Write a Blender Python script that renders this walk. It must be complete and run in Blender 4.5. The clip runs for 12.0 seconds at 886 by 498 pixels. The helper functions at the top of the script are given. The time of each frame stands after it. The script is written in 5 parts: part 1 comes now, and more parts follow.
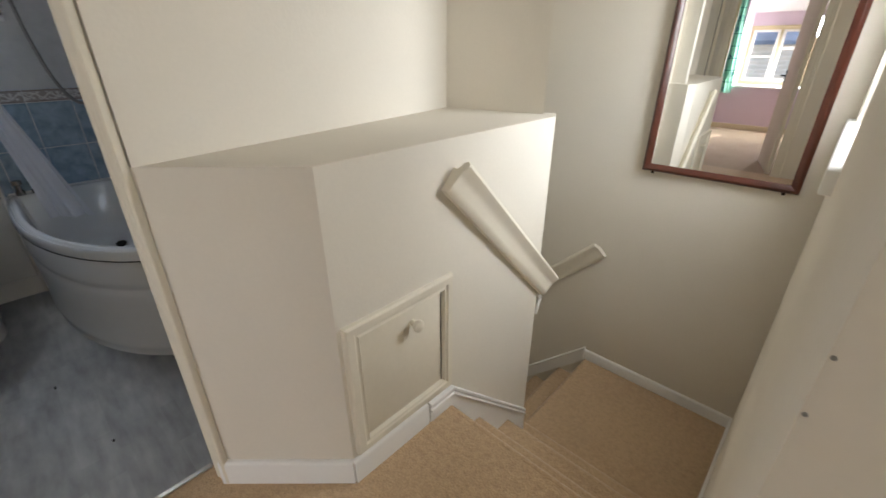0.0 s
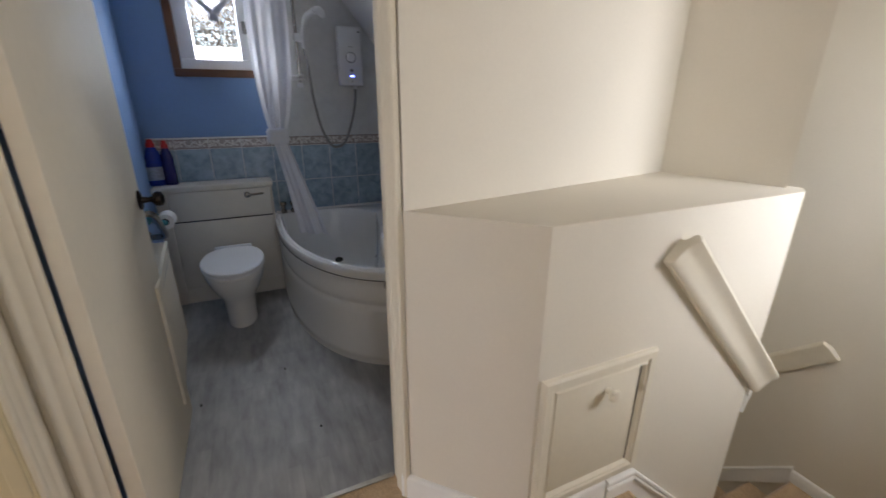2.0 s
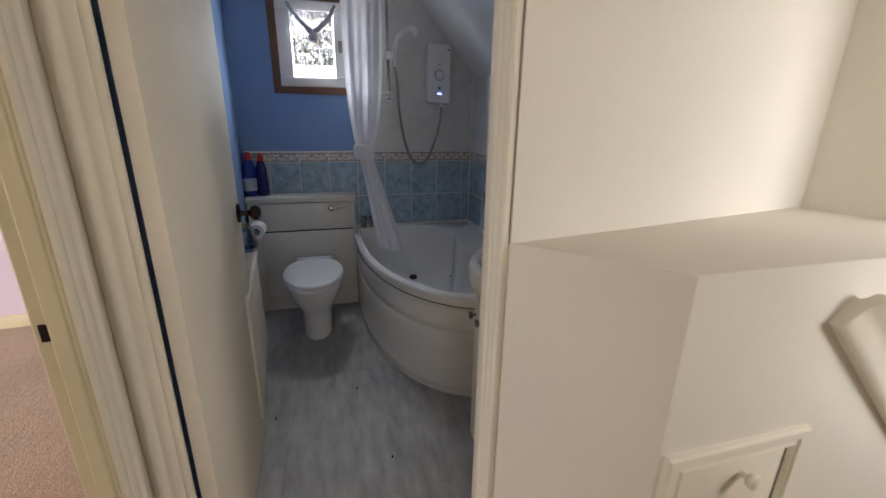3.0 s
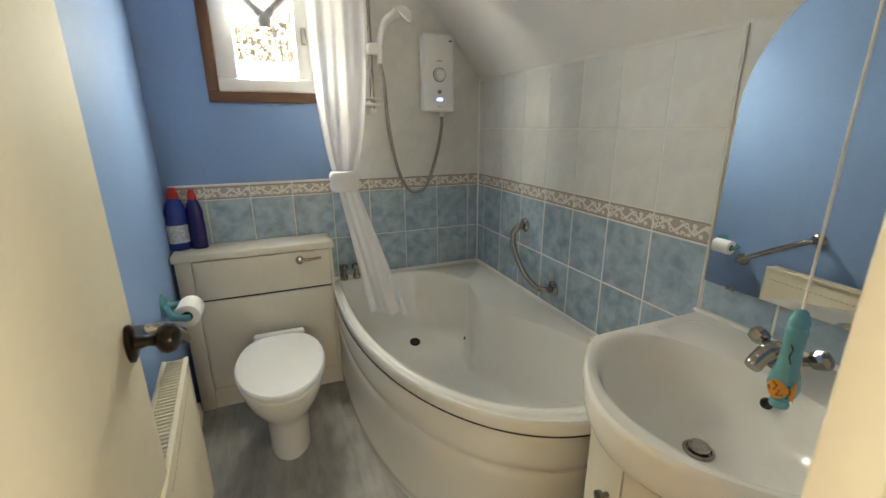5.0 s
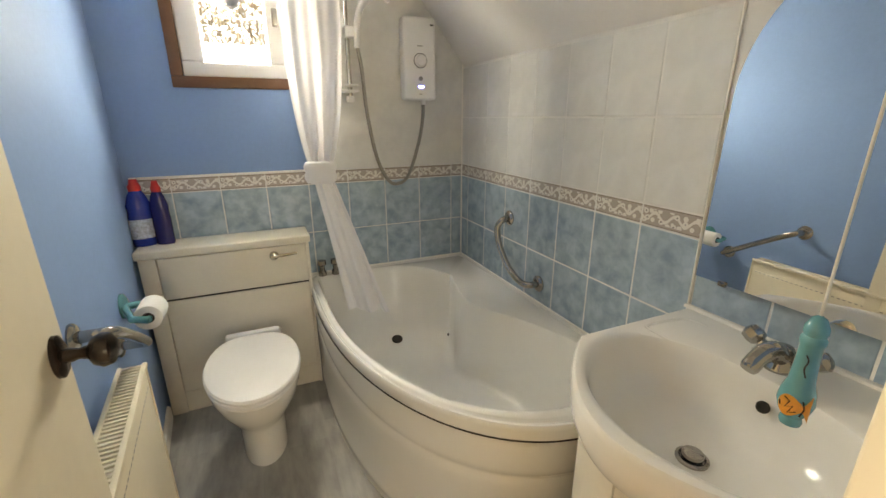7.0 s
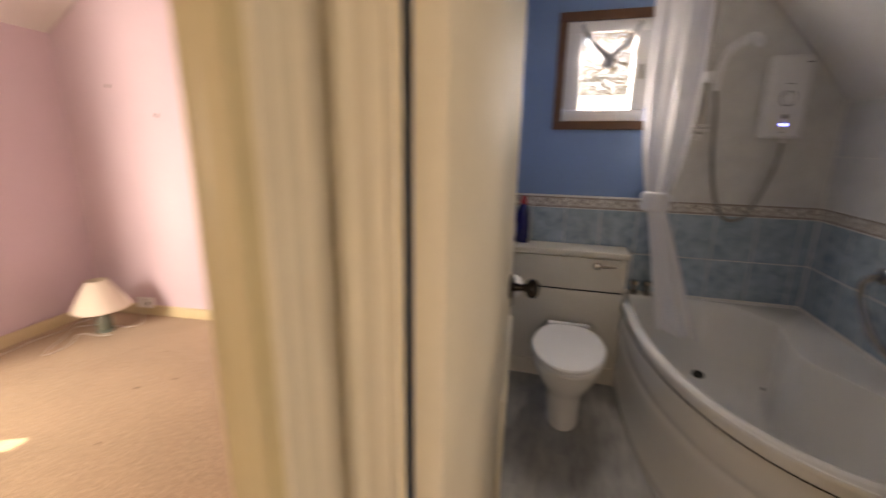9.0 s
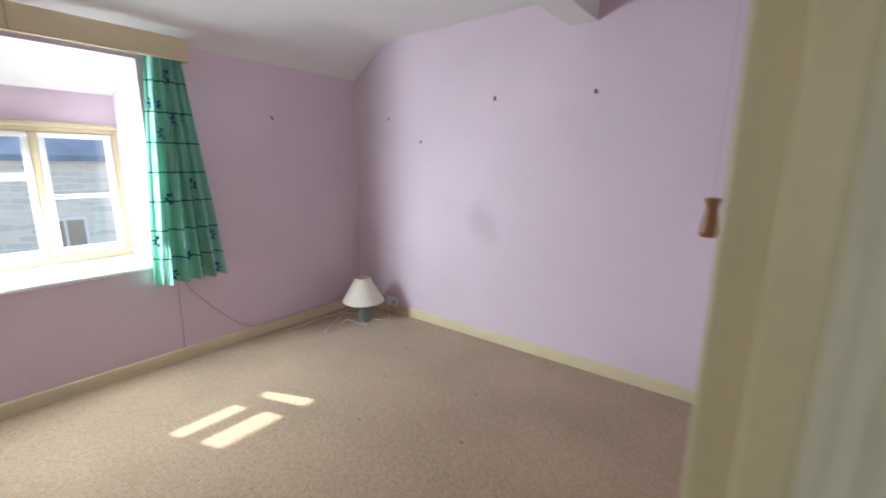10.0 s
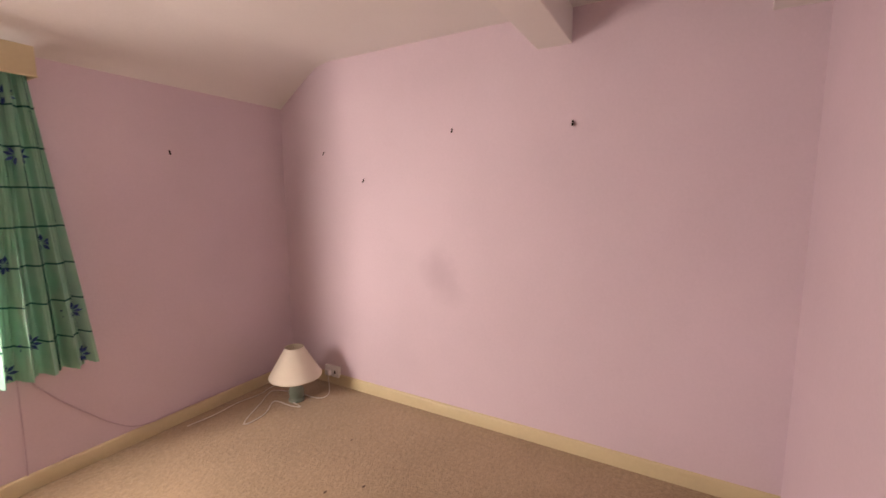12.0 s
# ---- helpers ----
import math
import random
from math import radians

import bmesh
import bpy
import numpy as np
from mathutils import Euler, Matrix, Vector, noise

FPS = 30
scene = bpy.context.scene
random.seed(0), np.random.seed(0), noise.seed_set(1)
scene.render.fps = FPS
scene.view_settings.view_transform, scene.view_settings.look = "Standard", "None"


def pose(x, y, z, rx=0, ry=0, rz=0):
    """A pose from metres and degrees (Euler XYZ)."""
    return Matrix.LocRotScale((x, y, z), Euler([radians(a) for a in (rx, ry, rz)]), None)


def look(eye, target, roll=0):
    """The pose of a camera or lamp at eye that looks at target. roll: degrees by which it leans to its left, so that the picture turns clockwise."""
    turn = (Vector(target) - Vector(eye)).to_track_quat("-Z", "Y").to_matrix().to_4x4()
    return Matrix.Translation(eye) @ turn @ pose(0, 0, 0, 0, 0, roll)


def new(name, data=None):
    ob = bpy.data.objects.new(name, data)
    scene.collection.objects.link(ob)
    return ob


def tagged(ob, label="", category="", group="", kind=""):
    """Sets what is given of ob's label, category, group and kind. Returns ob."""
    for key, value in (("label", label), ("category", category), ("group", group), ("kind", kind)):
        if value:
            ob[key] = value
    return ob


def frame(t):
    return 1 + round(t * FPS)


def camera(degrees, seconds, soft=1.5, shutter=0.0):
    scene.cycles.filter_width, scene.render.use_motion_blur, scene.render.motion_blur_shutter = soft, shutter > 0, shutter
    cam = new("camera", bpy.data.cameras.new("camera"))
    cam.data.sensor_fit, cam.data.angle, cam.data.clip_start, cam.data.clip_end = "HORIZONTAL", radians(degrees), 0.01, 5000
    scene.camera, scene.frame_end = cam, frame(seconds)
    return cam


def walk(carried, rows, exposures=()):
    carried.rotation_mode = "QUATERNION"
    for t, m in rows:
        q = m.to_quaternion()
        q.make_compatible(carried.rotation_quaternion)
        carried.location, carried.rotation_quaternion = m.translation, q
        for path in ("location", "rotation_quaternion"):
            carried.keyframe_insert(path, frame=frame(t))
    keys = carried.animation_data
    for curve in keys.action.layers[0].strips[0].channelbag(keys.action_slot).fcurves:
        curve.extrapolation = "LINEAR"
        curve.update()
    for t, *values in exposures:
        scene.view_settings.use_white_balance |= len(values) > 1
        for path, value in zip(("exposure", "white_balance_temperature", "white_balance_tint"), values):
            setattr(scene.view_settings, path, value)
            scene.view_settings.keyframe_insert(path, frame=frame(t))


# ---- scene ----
cam = camera(93.6, 12.0, shutter=0.5)
PATH = [
    (0, (0.027, 0.05, 1.319), (-1.21, 1.36, 0.451), -0.2),
    (0.5, (0.018, 0.016, 1.331), (-1.334, 1.239, 0.507), -0.4),
    (1, (0.005, -0.03, 1.344), (-1.483, 1.063, 0.575), -0.6),
    (1.5, (-0.017, -0.078, 1.355), (-1.63, 0.863, 0.64), -0.3),
    (2, (-0.051, -0.13, 1.371), (-1.762, 0.656, 0.697), 0.2),
    (2.5, (-0.109, -0.162, 1.373), (-1.896, 0.47, 0.736), 0.4),
    (3, (-0.209, -0.191, 1.38), (-2.043, 0.324, 0.771), 0.9),
    (5, (-1.072, -0.246, 1.394), (-2.854, 0.464, 0.827), -0.4),
    (5.5, (-1.106, -0.232, 1.385), (-2.856, 0.546, 0.81), -0.4),
    (6, (-1.136, -0.21, 1.382), (-2.872, 0.593, 0.797), -0.4),
    (6.5, (-1.148, -0.194, 1.377), (-2.886, 0.599, 0.784), -0.4),
    (8.5, (-0.904, -0.274, 1.404), (-2.826, -0.195, 0.858), 0.6),
    (9, (-0.756, -0.409, 1.413), (-2.623, -0.934, 0.927), 0.8),
    (9.5, (-0.689, -0.527, 1.407), (-2.339, -1.565, 0.957), 0.7),
    (10, (-0.738, -0.67, 1.413), (-2.165, -2.012, 1.012), 0.5),
    (10.5, (-0.829, -0.791, 1.431), (-2.197, -2.21, 1.094), 0.6),
    (11, (-0.924, -0.956, 1.447), (-2.398, -2.275, 1.157), 0.5),
    (11.5, (-1.029, -1.086, 1.486), (-2.601, -2.292, 1.214), 0.1),
    (12, (-1.125, -1.12, 1.483), (-2.749, -2.26, 1.231), -0.2),
]
EXPOSURES = [(0, 1.42, 6600, 12), (3, 1.52, 6900, 17), (5, 2.85, 9700, 6), (6.5, 3.08, 10900, 10), (8.3, 2.9, 10800, 13), (8.6, 2.6, 10400, 17), (9, 1.85, 9700, 25), (9.5, 1.5, 7000, 15),
             (10, 1.2, 5900, 4), (10.5, 1.02, 6100, 5), (11, 0.93, 6350, 8), (11.5, 1.0, 6600, 8), (12, 1.06, 8700, 29)]
walk(cam, [(t, look(eye, target, roll)) for t, eye, target, roll in PATH], EXPOSURES)

# ---- world, sun, large lights ----
world = bpy.data.worlds.new("world")
scene.world = world
world.use_nodes = True
_wn = world.node_tree.nodes
_sky = _wn.new("ShaderNodeTexSky")
_sky.sky_type, _sky.sun_disc = "NISHITA", False
# the sun travels towards -u, +v of the bedroom
PA = radians(5.4)
PC = Vector((-3.18, -4.13, 0))


def P(u, v, z=0.0):
    """A place in the skewed bedroom: u along the window wall, v towards the landing."""
    return Vector((PC.x + u * math.cos(PA) - v * math.sin(PA), PC.y + u * math.sin(PA) + v * math.cos(PA), z))


sun_way = (P(-0.36, 1.0) - PC) + Vector((0, 0, -0.8235))
sun_data = bpy.data.lights.new("sun", "SUN")
sun_data.energy, sun_data.angle, sun_data.color = 5.0, radians(0.6), (1.0, 0.97, 0.91)
sun = new("sun", sun_data)
sun.matrix_world = look((0, -10, 12), Vector((0, -10, 12)) + sun_way)
_sky.sun_elevation = math.atan2(0.8235, math.hypot(0.36, 1.0))
_sky.sun_rotation = math.atan2(-sun_way.x, -sun_way.y)
world.node_tree.links.new(_sky.outputs[0], _wn["Background"].inputs[0])
_wn["Background"].inputs[1].default_value = 0.15


def sky_lamp(name, eye, target, w, h, power, color, spread=180):
    data = bpy.data.lights.new(name, "AREA")
    data.shape, data.size, data.size_y, data.energy, data.color = "RECTANGLE", w, h, power, color
    data.spread = radians(spread)
    ob = new(name, data)
    ob.matrix_world = look(eye, target)
    return ob


SKY = (0.90, 0.95, 1.0)
sky_lamp("sky_bedroom_window", P(2.90, -0.10, 1.30), P(0.9, 1.2, 0.3), 0.40, 0.95, 24.5, SKY, 150)
sky_lamp("sky_bathroom_window", (-3.475, -0.222, 1.82), (-2.0, 0.12, 1.05), 0.30, 0.38, 8.6, (0.80, 0.90, 1.0))
sky_lamp("sky_stair_window", (0.30, 2.06, 1.48), (-0.9, 1.6, 0.5), 0.88, 0.78, 12.5, (0.88, 0.94, 1.0))
# unseen fill lamp behind an added opening, brightening the landing walls
sky_lamp("fill_landing_east", (1.36, -0.12, 1.45), (-0.5, 0.1, 0.9), 0.60, 0.85, 1.45, (1.0, 0.97, 0.95))


# ---- materials ----
def mat(name, base, rough=0.6, var=0.06, scale=3.0, fine=60.0, bump=0.15, metal=0.0, dist=0.002, tint=None, coat=0.0, sheen=0.0):
    """Paint-like surface with blotches at two scales and a fine relief."""
    m = bpy.data.materials.new(name)
    m.use_nodes = True
    n, l = m.node_tree.nodes, m.node_tree.links
    b = n["Principled BSDF"]
    co = n.new("ShaderNodeTexCoord")
    big, small = n.new("ShaderNodeTexNoise"), n.new("ShaderNodeTexNoise")
    big.inputs["Scale"].default_value, small.inputs["Scale"].default_value = scale, fine
    big.inputs["Detail"].default_value = small.inputs["Detail"].default_value = 4
    for t in (big, small):
        l.new(co.outputs["Object"], t.inputs["Vector"])
    mix = n.new("ShaderNodeMix")
    mix.data_type = "RGBA"
    dark = tint or tuple(c * (1 - 2.2 * var) for c in base)
    mix.inputs["A"].default_value, mix.inputs["B"].default_value = (*dark, 1), (*base, 1)
    add = n.new("ShaderNodeMath")
    add.operation = "MULTIPLY_ADD"
    add.inputs[1].default_value = 0.35
    l.new(small.outputs["Fac"], add.inputs[0])
    l.new(big.outputs["Fac"], add.inputs[2])
    ramp = n.new("ShaderNodeMapRange")
    ramp.inputs["From Min"].default_value, ramp.inputs["From Max"].default_value = 0.42, 0.85
    l.new(add.outputs[0], ramp.inputs["Value"])
    l.new(ramp.outputs[0], mix.inputs["Factor"])
    l.new(mix.outputs["Result"], b.inputs["Base Color"])
    b.inputs["Roughness"].default_value, b.inputs["Metallic"].default_value = rough, metal
    b.inputs["Coat Weight"].default_value = coat
    if sheen:
        b.inputs["Sheen Weight"].default_value = sheen
    bp = n.new("ShaderNodeBump")
    bp.inputs["Strength"].default_value, bp.inputs["Distance"].default_value = bump, dist
    l.new(small.outputs["Fac"], bp.inputs["Height"])
    l.new(bp.outputs[0], b.inputs["Normal"])
    return m


def nodes_of(m):
    return m.node_tree.nodes, m.node_tree.links, m.node_tree.nodes["Principled BSDF"]


def soften(m, level):
    m.node_tree.nodes["Principled BSDF"].inputs["Specular IOR Level"].default_value = level
    return m


CREAM = mat("cream wall paint", (0.77, 0.71, 0.60), 0.75, 0.03, 1.5, 90, 0.25)
CREAM_GLOSS = soften(mat("cream gloss paint", (0.80, 0.735, 0.60), 0.68, 0.035, 2.0, 40, 0.12), 0.14)
WHITE_GLOSS = mat("white satin paint", (0.87, 0.85, 0.80), 0.38, 0.03, 3.0, 50, 0.12)
YELLOW_GLOSS = mat("aged cream gloss paint", (0.68, 0.58, 0.36), 0.4, 0.05, 3.0, 50, 0.12)
WHITE = mat("white ceiling paint", (0.82, 0.80, 0.77), 0.85, 0.03, 1.2, 70, 0.3)
PINK = mat("lilac pink wall paint", (0.73, 0.60, 0.665), 0.8, 0.045, 1.1, 70, 0.35)
BLUE = soften(mat("blue bathroom paint", (0.235, 0.375, 0.63), 0.6, 0.05, 1.3, 60, 0.2), 0.07)


def stain(m, place, radius, share):
    """A faint old damp mark of its own shape round one place on the wall."""
    n, l, b = m.node_tree.nodes, m.node_tree.links, m.node_tree.nodes["Principled BSDF"]
    was = b.inputs["Base Color"].links[0].from_socket
    co, nz, add, dist = n.new("ShaderNodeTexCoord"), n.new("ShaderNodeTexNoise"), n.new("ShaderNodeMix"), n.new("ShaderNodeVectorMath")
    nz.inputs["Scale"].default_value = 9
    l.new(co.outputs["Object"], nz.inputs["Vector"])
    add.data_type = "VECTOR"
    add.inputs[0].default_value = 0.10
    l.new(co.outputs["Object"], add.inputs[4])
    l.new(nz.outputs["Color"], add.inputs[5])
    dist.operation = "DISTANCE"
    dist.inputs[1].default_value = Vector(place) * 0.9 + Vector((0.05, 0.05, 0.05))
    l.new(add.outputs[1], dist.inputs[0])
    rp = n.new("ShaderNodeMapRange")
    rp.interpolation_type = "SMOOTHSTEP"
    rp.inputs["From Min"].default_value, rp.inputs["From Max"].default_value = radius, 0.02
    rp.inputs["To Max"].default_value = share
    l.new(dist.outputs["Value"], rp.inputs["Value"])
    mx = n.new("ShaderNodeMix")
    mx.data_type = "RGBA"
    mx.inputs["B"].default_value = (0.45, 0.34, 0.40, 1)
    l.new(rp.outputs[0], mx.inputs["Factor"])
    l.new(was, mx.inputs["A"])
    l.new(mx.outputs["Result"], b.inputs["Base Color"])


stain(PINK, P(0, 1.44, 1.0), 0.17, 0.35)
stain(PINK, P(0, 1.52, 0.86), 0.14, 0.22)
LIGHT_TILE = mat("pale grey tile", (0.70, 0.70, 0.68), 0.50, 0.06, 11.0, 30, 0.05, dist=0.001)
GROUT = mat("white grout", (0.78, 0.77, 0.74), 0.8, 0.06, 8, 120, 0.3)
CERAMIC = mat("white ceramic", (0.83, 0.81, 0.77), 0.09, 0.012, 4, 40, 0.01)
ACRYLIC = mat("white acrylic", (0.80, 0.79, 0.76), 0.14, 0.012, 4, 40, 0.01)
LAMINATE = mat("cream laminate", (0.76, 0.71, 0.61), 0.35, 0.035, 5, 80, 0.05)
PLASTIC = mat("white plastic", (0.82, 0.82, 0.82), 0.3, 0.02, 5, 60, 0.03)
BLACK = soften(mat("black iron", (0.022, 0.013, 0.010), 0.25, 0.2, 20, 90, 0.05), 0.3)
# near-black for dark parts, and for the shade within gaps
DARK = mat("dark parts and gap shade", (0.03, 0.025, 0.02), 0.8, 0.1)
CHROME = mat("chrome", (0.40, 0.375, 0.345), 0.12, 0.02, 10, 60, 0.02, metal=1.0)
STEEL = mat("brushed steel", (0.30, 0.29, 0.27), 0.3, 0.05, 12, 120, 0.05, metal=1.0)
TEAL = mat("teal glazed ceramic", (0.10, 0.36, 0.40), 0.2, 0.12, 25, 90, 0.05, coat=0.5)
ORANGE = mat("orange glaze", (0.85, 0.36, 0.06), 0.3, 0.15, 40, 100, 0.05)
MAHOGANY = mat("mahogany stain", (0.105, 0.026, 0.014), 0.28, 0.18, 8, 60, 0.1, coat=0.3)
BROWN_TRIM = mat("brown timber trim", (0.16, 0.065, 0.03), 0.4, 0.15, 8, 60, 0.12)
CARD = mat("paper roll", (0.85, 0.84, 0.82), 0.95, 0.03, 10, 90, 0.4)
CLOTH = mat("white curtain cloth", (0.80, 0.79, 0.80), 0.9, 0.03, 5, 220, 0.3)
SHADE = mat("cream lamp shade", (0.78, 0.72, 0.60), 0.85, 0.03, 8, 160, 0.3)
GREEN_GLAZE = mat("grey green ceramic", (0.20, 0.25, 0.20), 0.3, 0.1, 10, 70, 0.08)
CORD = mat("white flex", (0.74, 0.70, 0.62), 0.5, 0.05, 10, 80, 0.05)
DULL_CORD = mat("painted pink cable", (0.60, 0.45, 0.53), 0.6, 0.06, 10, 80, 0.1)
BLUE_BOTTLE = mat("dark blue plastic", (0.015, 0.045, 0.34), 0.25, 0.1, 8, 60, 0.03)
NAVY_BOTTLE = mat("navy plastic", (0.016, 0.016, 0.13), 0.25, 0.1, 8, 60, 0.03)
RED = mat("red plastic", (0.55, 0.02, 0.02), 0.3, 0.06, 8, 60, 0.03)
LABEL_PAPER = mat("pale printed label", (0.55, 0.62, 0.75), 0.5, 0.25, 60, 120, 0.02)
EDGE_TIN = mat("bright tin plate", (0.62, 0.58, 0.50), 0.35, 0.1, 30, 90, 0.1, metal=0.8)
SILVER_CLOTH = mat("grey net swag", (0.42, 0.43, 0.46), 0.9, 0.12, 20, 180, 0.4)


def wood(name, light, dark, scale=18.0, axis="Z", rough=0.35):
    m = mat(name, light, rough, 0.05, 4, 60, 0.1, tint=dark)
    n, l, b = nodes_of(m)
    co, mp = n.new("ShaderNodeTexCoord"), n.new("ShaderNodeMapping")
    mp.inputs["Scale"].default_value = {"Z": (1, 1, 0.12), "Y": (1, 0.12, 1), "X": (0.12, 1, 1)}[axis]
    nz = n.new("ShaderNodeTexNoise")
    nz.inputs["Scale"].default_value, nz.inputs["Detail"].default_value, nz.inputs["Distortion"].default_value = scale * 3, 6, 0.8
    mx = n.new("ShaderNodeMix")
    mx.data_type = "RGBA"
    mx.inputs["A"].default_value, mx.inputs["B"].default_value = (*dark, 1), (*light, 1)
    l.new(co.outputs["Object"], mp.inputs["Vector"])
    l.new(mp.outputs[0], nz.inputs["Vector"])
    l.new(nz.outputs["Fac"], mx.inputs["Factor"])
    l.new(mx.outputs["Result"], b.inputs["Base Color"])
    return m


PULL_WOOD = wood("turned oak", (0.36, 0.17, 0.05), (0.15, 0.06, 0.02), 12)


def carpet(name, light, dark, bump=0.9):
    """Twist pile: a speckle of tufts, matted patches and faint soiling."""
    m = mat(name, light, 1.0, 0.1, 2.0, 300, 0.0, tint=dark, sheen=0.25)
    n, l, b = nodes_of(m)
    co = n.new("ShaderNodeTexCoord")
    vo = n.new("ShaderNodeTexVoronoi")
    vo.inputs["Scale"].default_value = 150
    vo.inputs["Randomness"].default_value = 1
    nz, soil = n.new("ShaderNodeTexNoise"), n.new("ShaderNodeTexNoise")
    nz.inputs["Scale"].default_value, nz.inputs["Detail"].default_value = 45, 5
    soil.inputs["Scale"].default_value, soil.inputs["Detail"].default_value = 1.7, 6
    for t in (vo, nz, soil):
        l.new(co.outputs["Object"], t.inputs["Vector"])
    h = n.new("ShaderNodeMath")
    h.operation = "MULTIPLY_ADD"
    h.inputs[1].default_value = -0.5
    l.new(vo.outputs["Distance"], h.inputs[0])
    l.new(nz.outputs["Fac"], h.inputs[2])
    a = n.new("ShaderNodeMath")
    a.operation = "MULTIPLY_ADD"
    a.inputs[1].default_value = 0.75
    l.new(soil.outputs["Fac"], a.inputs[0])
    l.new(h.outputs[0], a.inputs[2])
    rp = n.new("ShaderNodeMapRange")
    rp.inputs["From Min"].default_value, rp.inputs["From Max"].default_value = 0.28, 0.85
    l.new(a.outputs[0], rp.inputs["Value"])
    mx = n.new("ShaderNodeMix")
    mx.data_type = "RGBA"
    mx.inputs["A"].default_value, mx.inputs["B"].default_value = (*dark, 1), (*light, 1)
    l.new(rp.outputs[0], mx.inputs["Factor"])
    l.new(mx.outputs["Result"], b.inputs["Base Color"])
    bp = n.new("ShaderNodeBump")
    bp.inputs["Strength"].default_value, bp.inputs["Distance"].default_value = bump, 0.008
    l.new(h.outputs[0], bp.inputs["Height"])
    l.new(bp.outputs[0], b.inputs["Normal"])
    return m


CARPET = carpet("beige twist carpet", (0.58, 0.405, 0.235), (0.43, 0.295, 0.17), 0.6)
CARPET_PINK = carpet("fawn bedroom carpet", (0.45, 0.325, 0.20), (0.29, 0.205, 0.12), 0.6)


def vinyl():
    """Sheet vinyl printed with short grey planks and streaks along x."""
    m = mat("grey vinyl", (0.4, 0.4, 0.4), 0.48, 0.05, 3, 90, 0.05)
    n, l, b = nodes_of(m)
    co, mp, mp2 = n.new("ShaderNodeTexCoord"), n.new("ShaderNodeMapping"), n.new("ShaderNodeMapping")
    br = n.new("ShaderNodeTexBrick")
    br.inputs["Scale"].default_value = 1
    br.inputs["Brick Width"].default_value, br.inputs["Row Height"].default_value = 0.24, 0.055
    br.inputs["Mortar Size"].default_value = 0.0
    br.inputs["Color1"].default_value, br.inputs["Color2"].default_value = (0.25, 0.25, 0.25, 1), (0.75, 0.75, 0.75, 1)
    mp2.inputs["Scale"].default_value = (4.5, 15, 5)
    st, blot = n.new("ShaderNodeTexNoise"), n.new("ShaderNodeTexNoise")
    st.inputs["Scale"].default_value, st.inputs["Detail"].default_value = 1.6, 7
    blot.inputs["Scale"].default_value, blot.inputs["Detail"].default_value = 2.5, 4
    l.new(co.outputs["Object"], mp.inputs["Vector"])
    l.new(co.outputs["Object"], mp2.inputs["Vector"])
    l.new(co.outputs["Object"], blot.inputs["Vector"])
    l.new(mp.outputs[0], br.inputs["Vector"])
    l.new(mp2.outputs[0], st.inputs["Vector"])
    s1, s2 = n.new("ShaderNodeMath"), n.new("ShaderNodeMath")
    s1.operation = s2.operation = "MULTIPLY_ADD"
    s1.inputs[1].default_value, s2.inputs[1].default_value = 0.35, 0.4
    l.new(br.outputs["Color"], s1.inputs[0])
    l.new(st.outputs["Fac"], s1.inputs[2])
    l.new(blot.outputs["Fac"], s2.inputs[0])
    l.new(s1.outputs[0], s2.inputs[2])
    rp = n.new("ShaderNodeMapRange")
    rp.inputs["From Min"].default_value, rp.inputs["From Max"].default_value = 0.45, 1.30
    l.new(s2.outputs[0], rp.inputs["Value"])
    mx = n.new("ShaderNodeMix")
    mx.data_type = "RGBA"
    mx.inputs["A"].default_value, mx.inputs["B"].default_value = (0.20, 0.197, 0.19, 1), (0.50, 0.495, 0.48, 1)
    l.new(rp.outputs[0], mx.inputs["Factor"])
    l.new(mx.outputs["Result"], b.inputs["Base Color"])
    return m


VINYL = vinyl()


def blue_tile():
    """Marbled blue glaze, each tile a little different."""
    m = mat("marbled blue tile", (0.34, 0.48, 0.60), 0.14, 0.1, 7, 20, 0.03, dist=0.001)
    n, l, b = nodes_of(m)
    co, info = n.new("ShaderNodeTexCoord"), n.new("ShaderNodeObjectInfo")
    off = n.new("ShaderNodeVectorMath")
    off.operation = "ADD"
    sc = n.new("ShaderNodeMath")
    sc.operation = "MULTIPLY"
    sc.inputs[1].default_value = 37
    l.new(info.outputs["Random"], sc.inputs[0])
    l.new(co.outputs["Object"], off.inputs[0])
    l.new(sc.outputs[0], off.inputs[1])
    nz = n.new("ShaderNodeTexNoise")
    nz.inputs["Scale"].default_value, nz.inputs["Detail"].default_value, nz.inputs["Distortion"].default_value = 19, 8, 0.25
    l.new(off.outputs[0], nz.inputs["Vector"])
    rp = n.new("ShaderNodeValToRGB")
    e = rp.color_ramp.elements
    e[0].position, e[0].color = 0.30, (0.225, 0.315, 0.40, 1)
    e[1].position, e[1].color = 0.68, (0.42, 0.53, 0.61, 1)
    l.new(nz.outputs["Fac"], rp.inputs["Fac"])
    l.new(rp.outputs[0], b.inputs["Base Color"])
    return m


BLUE_TILE = blue_tile()


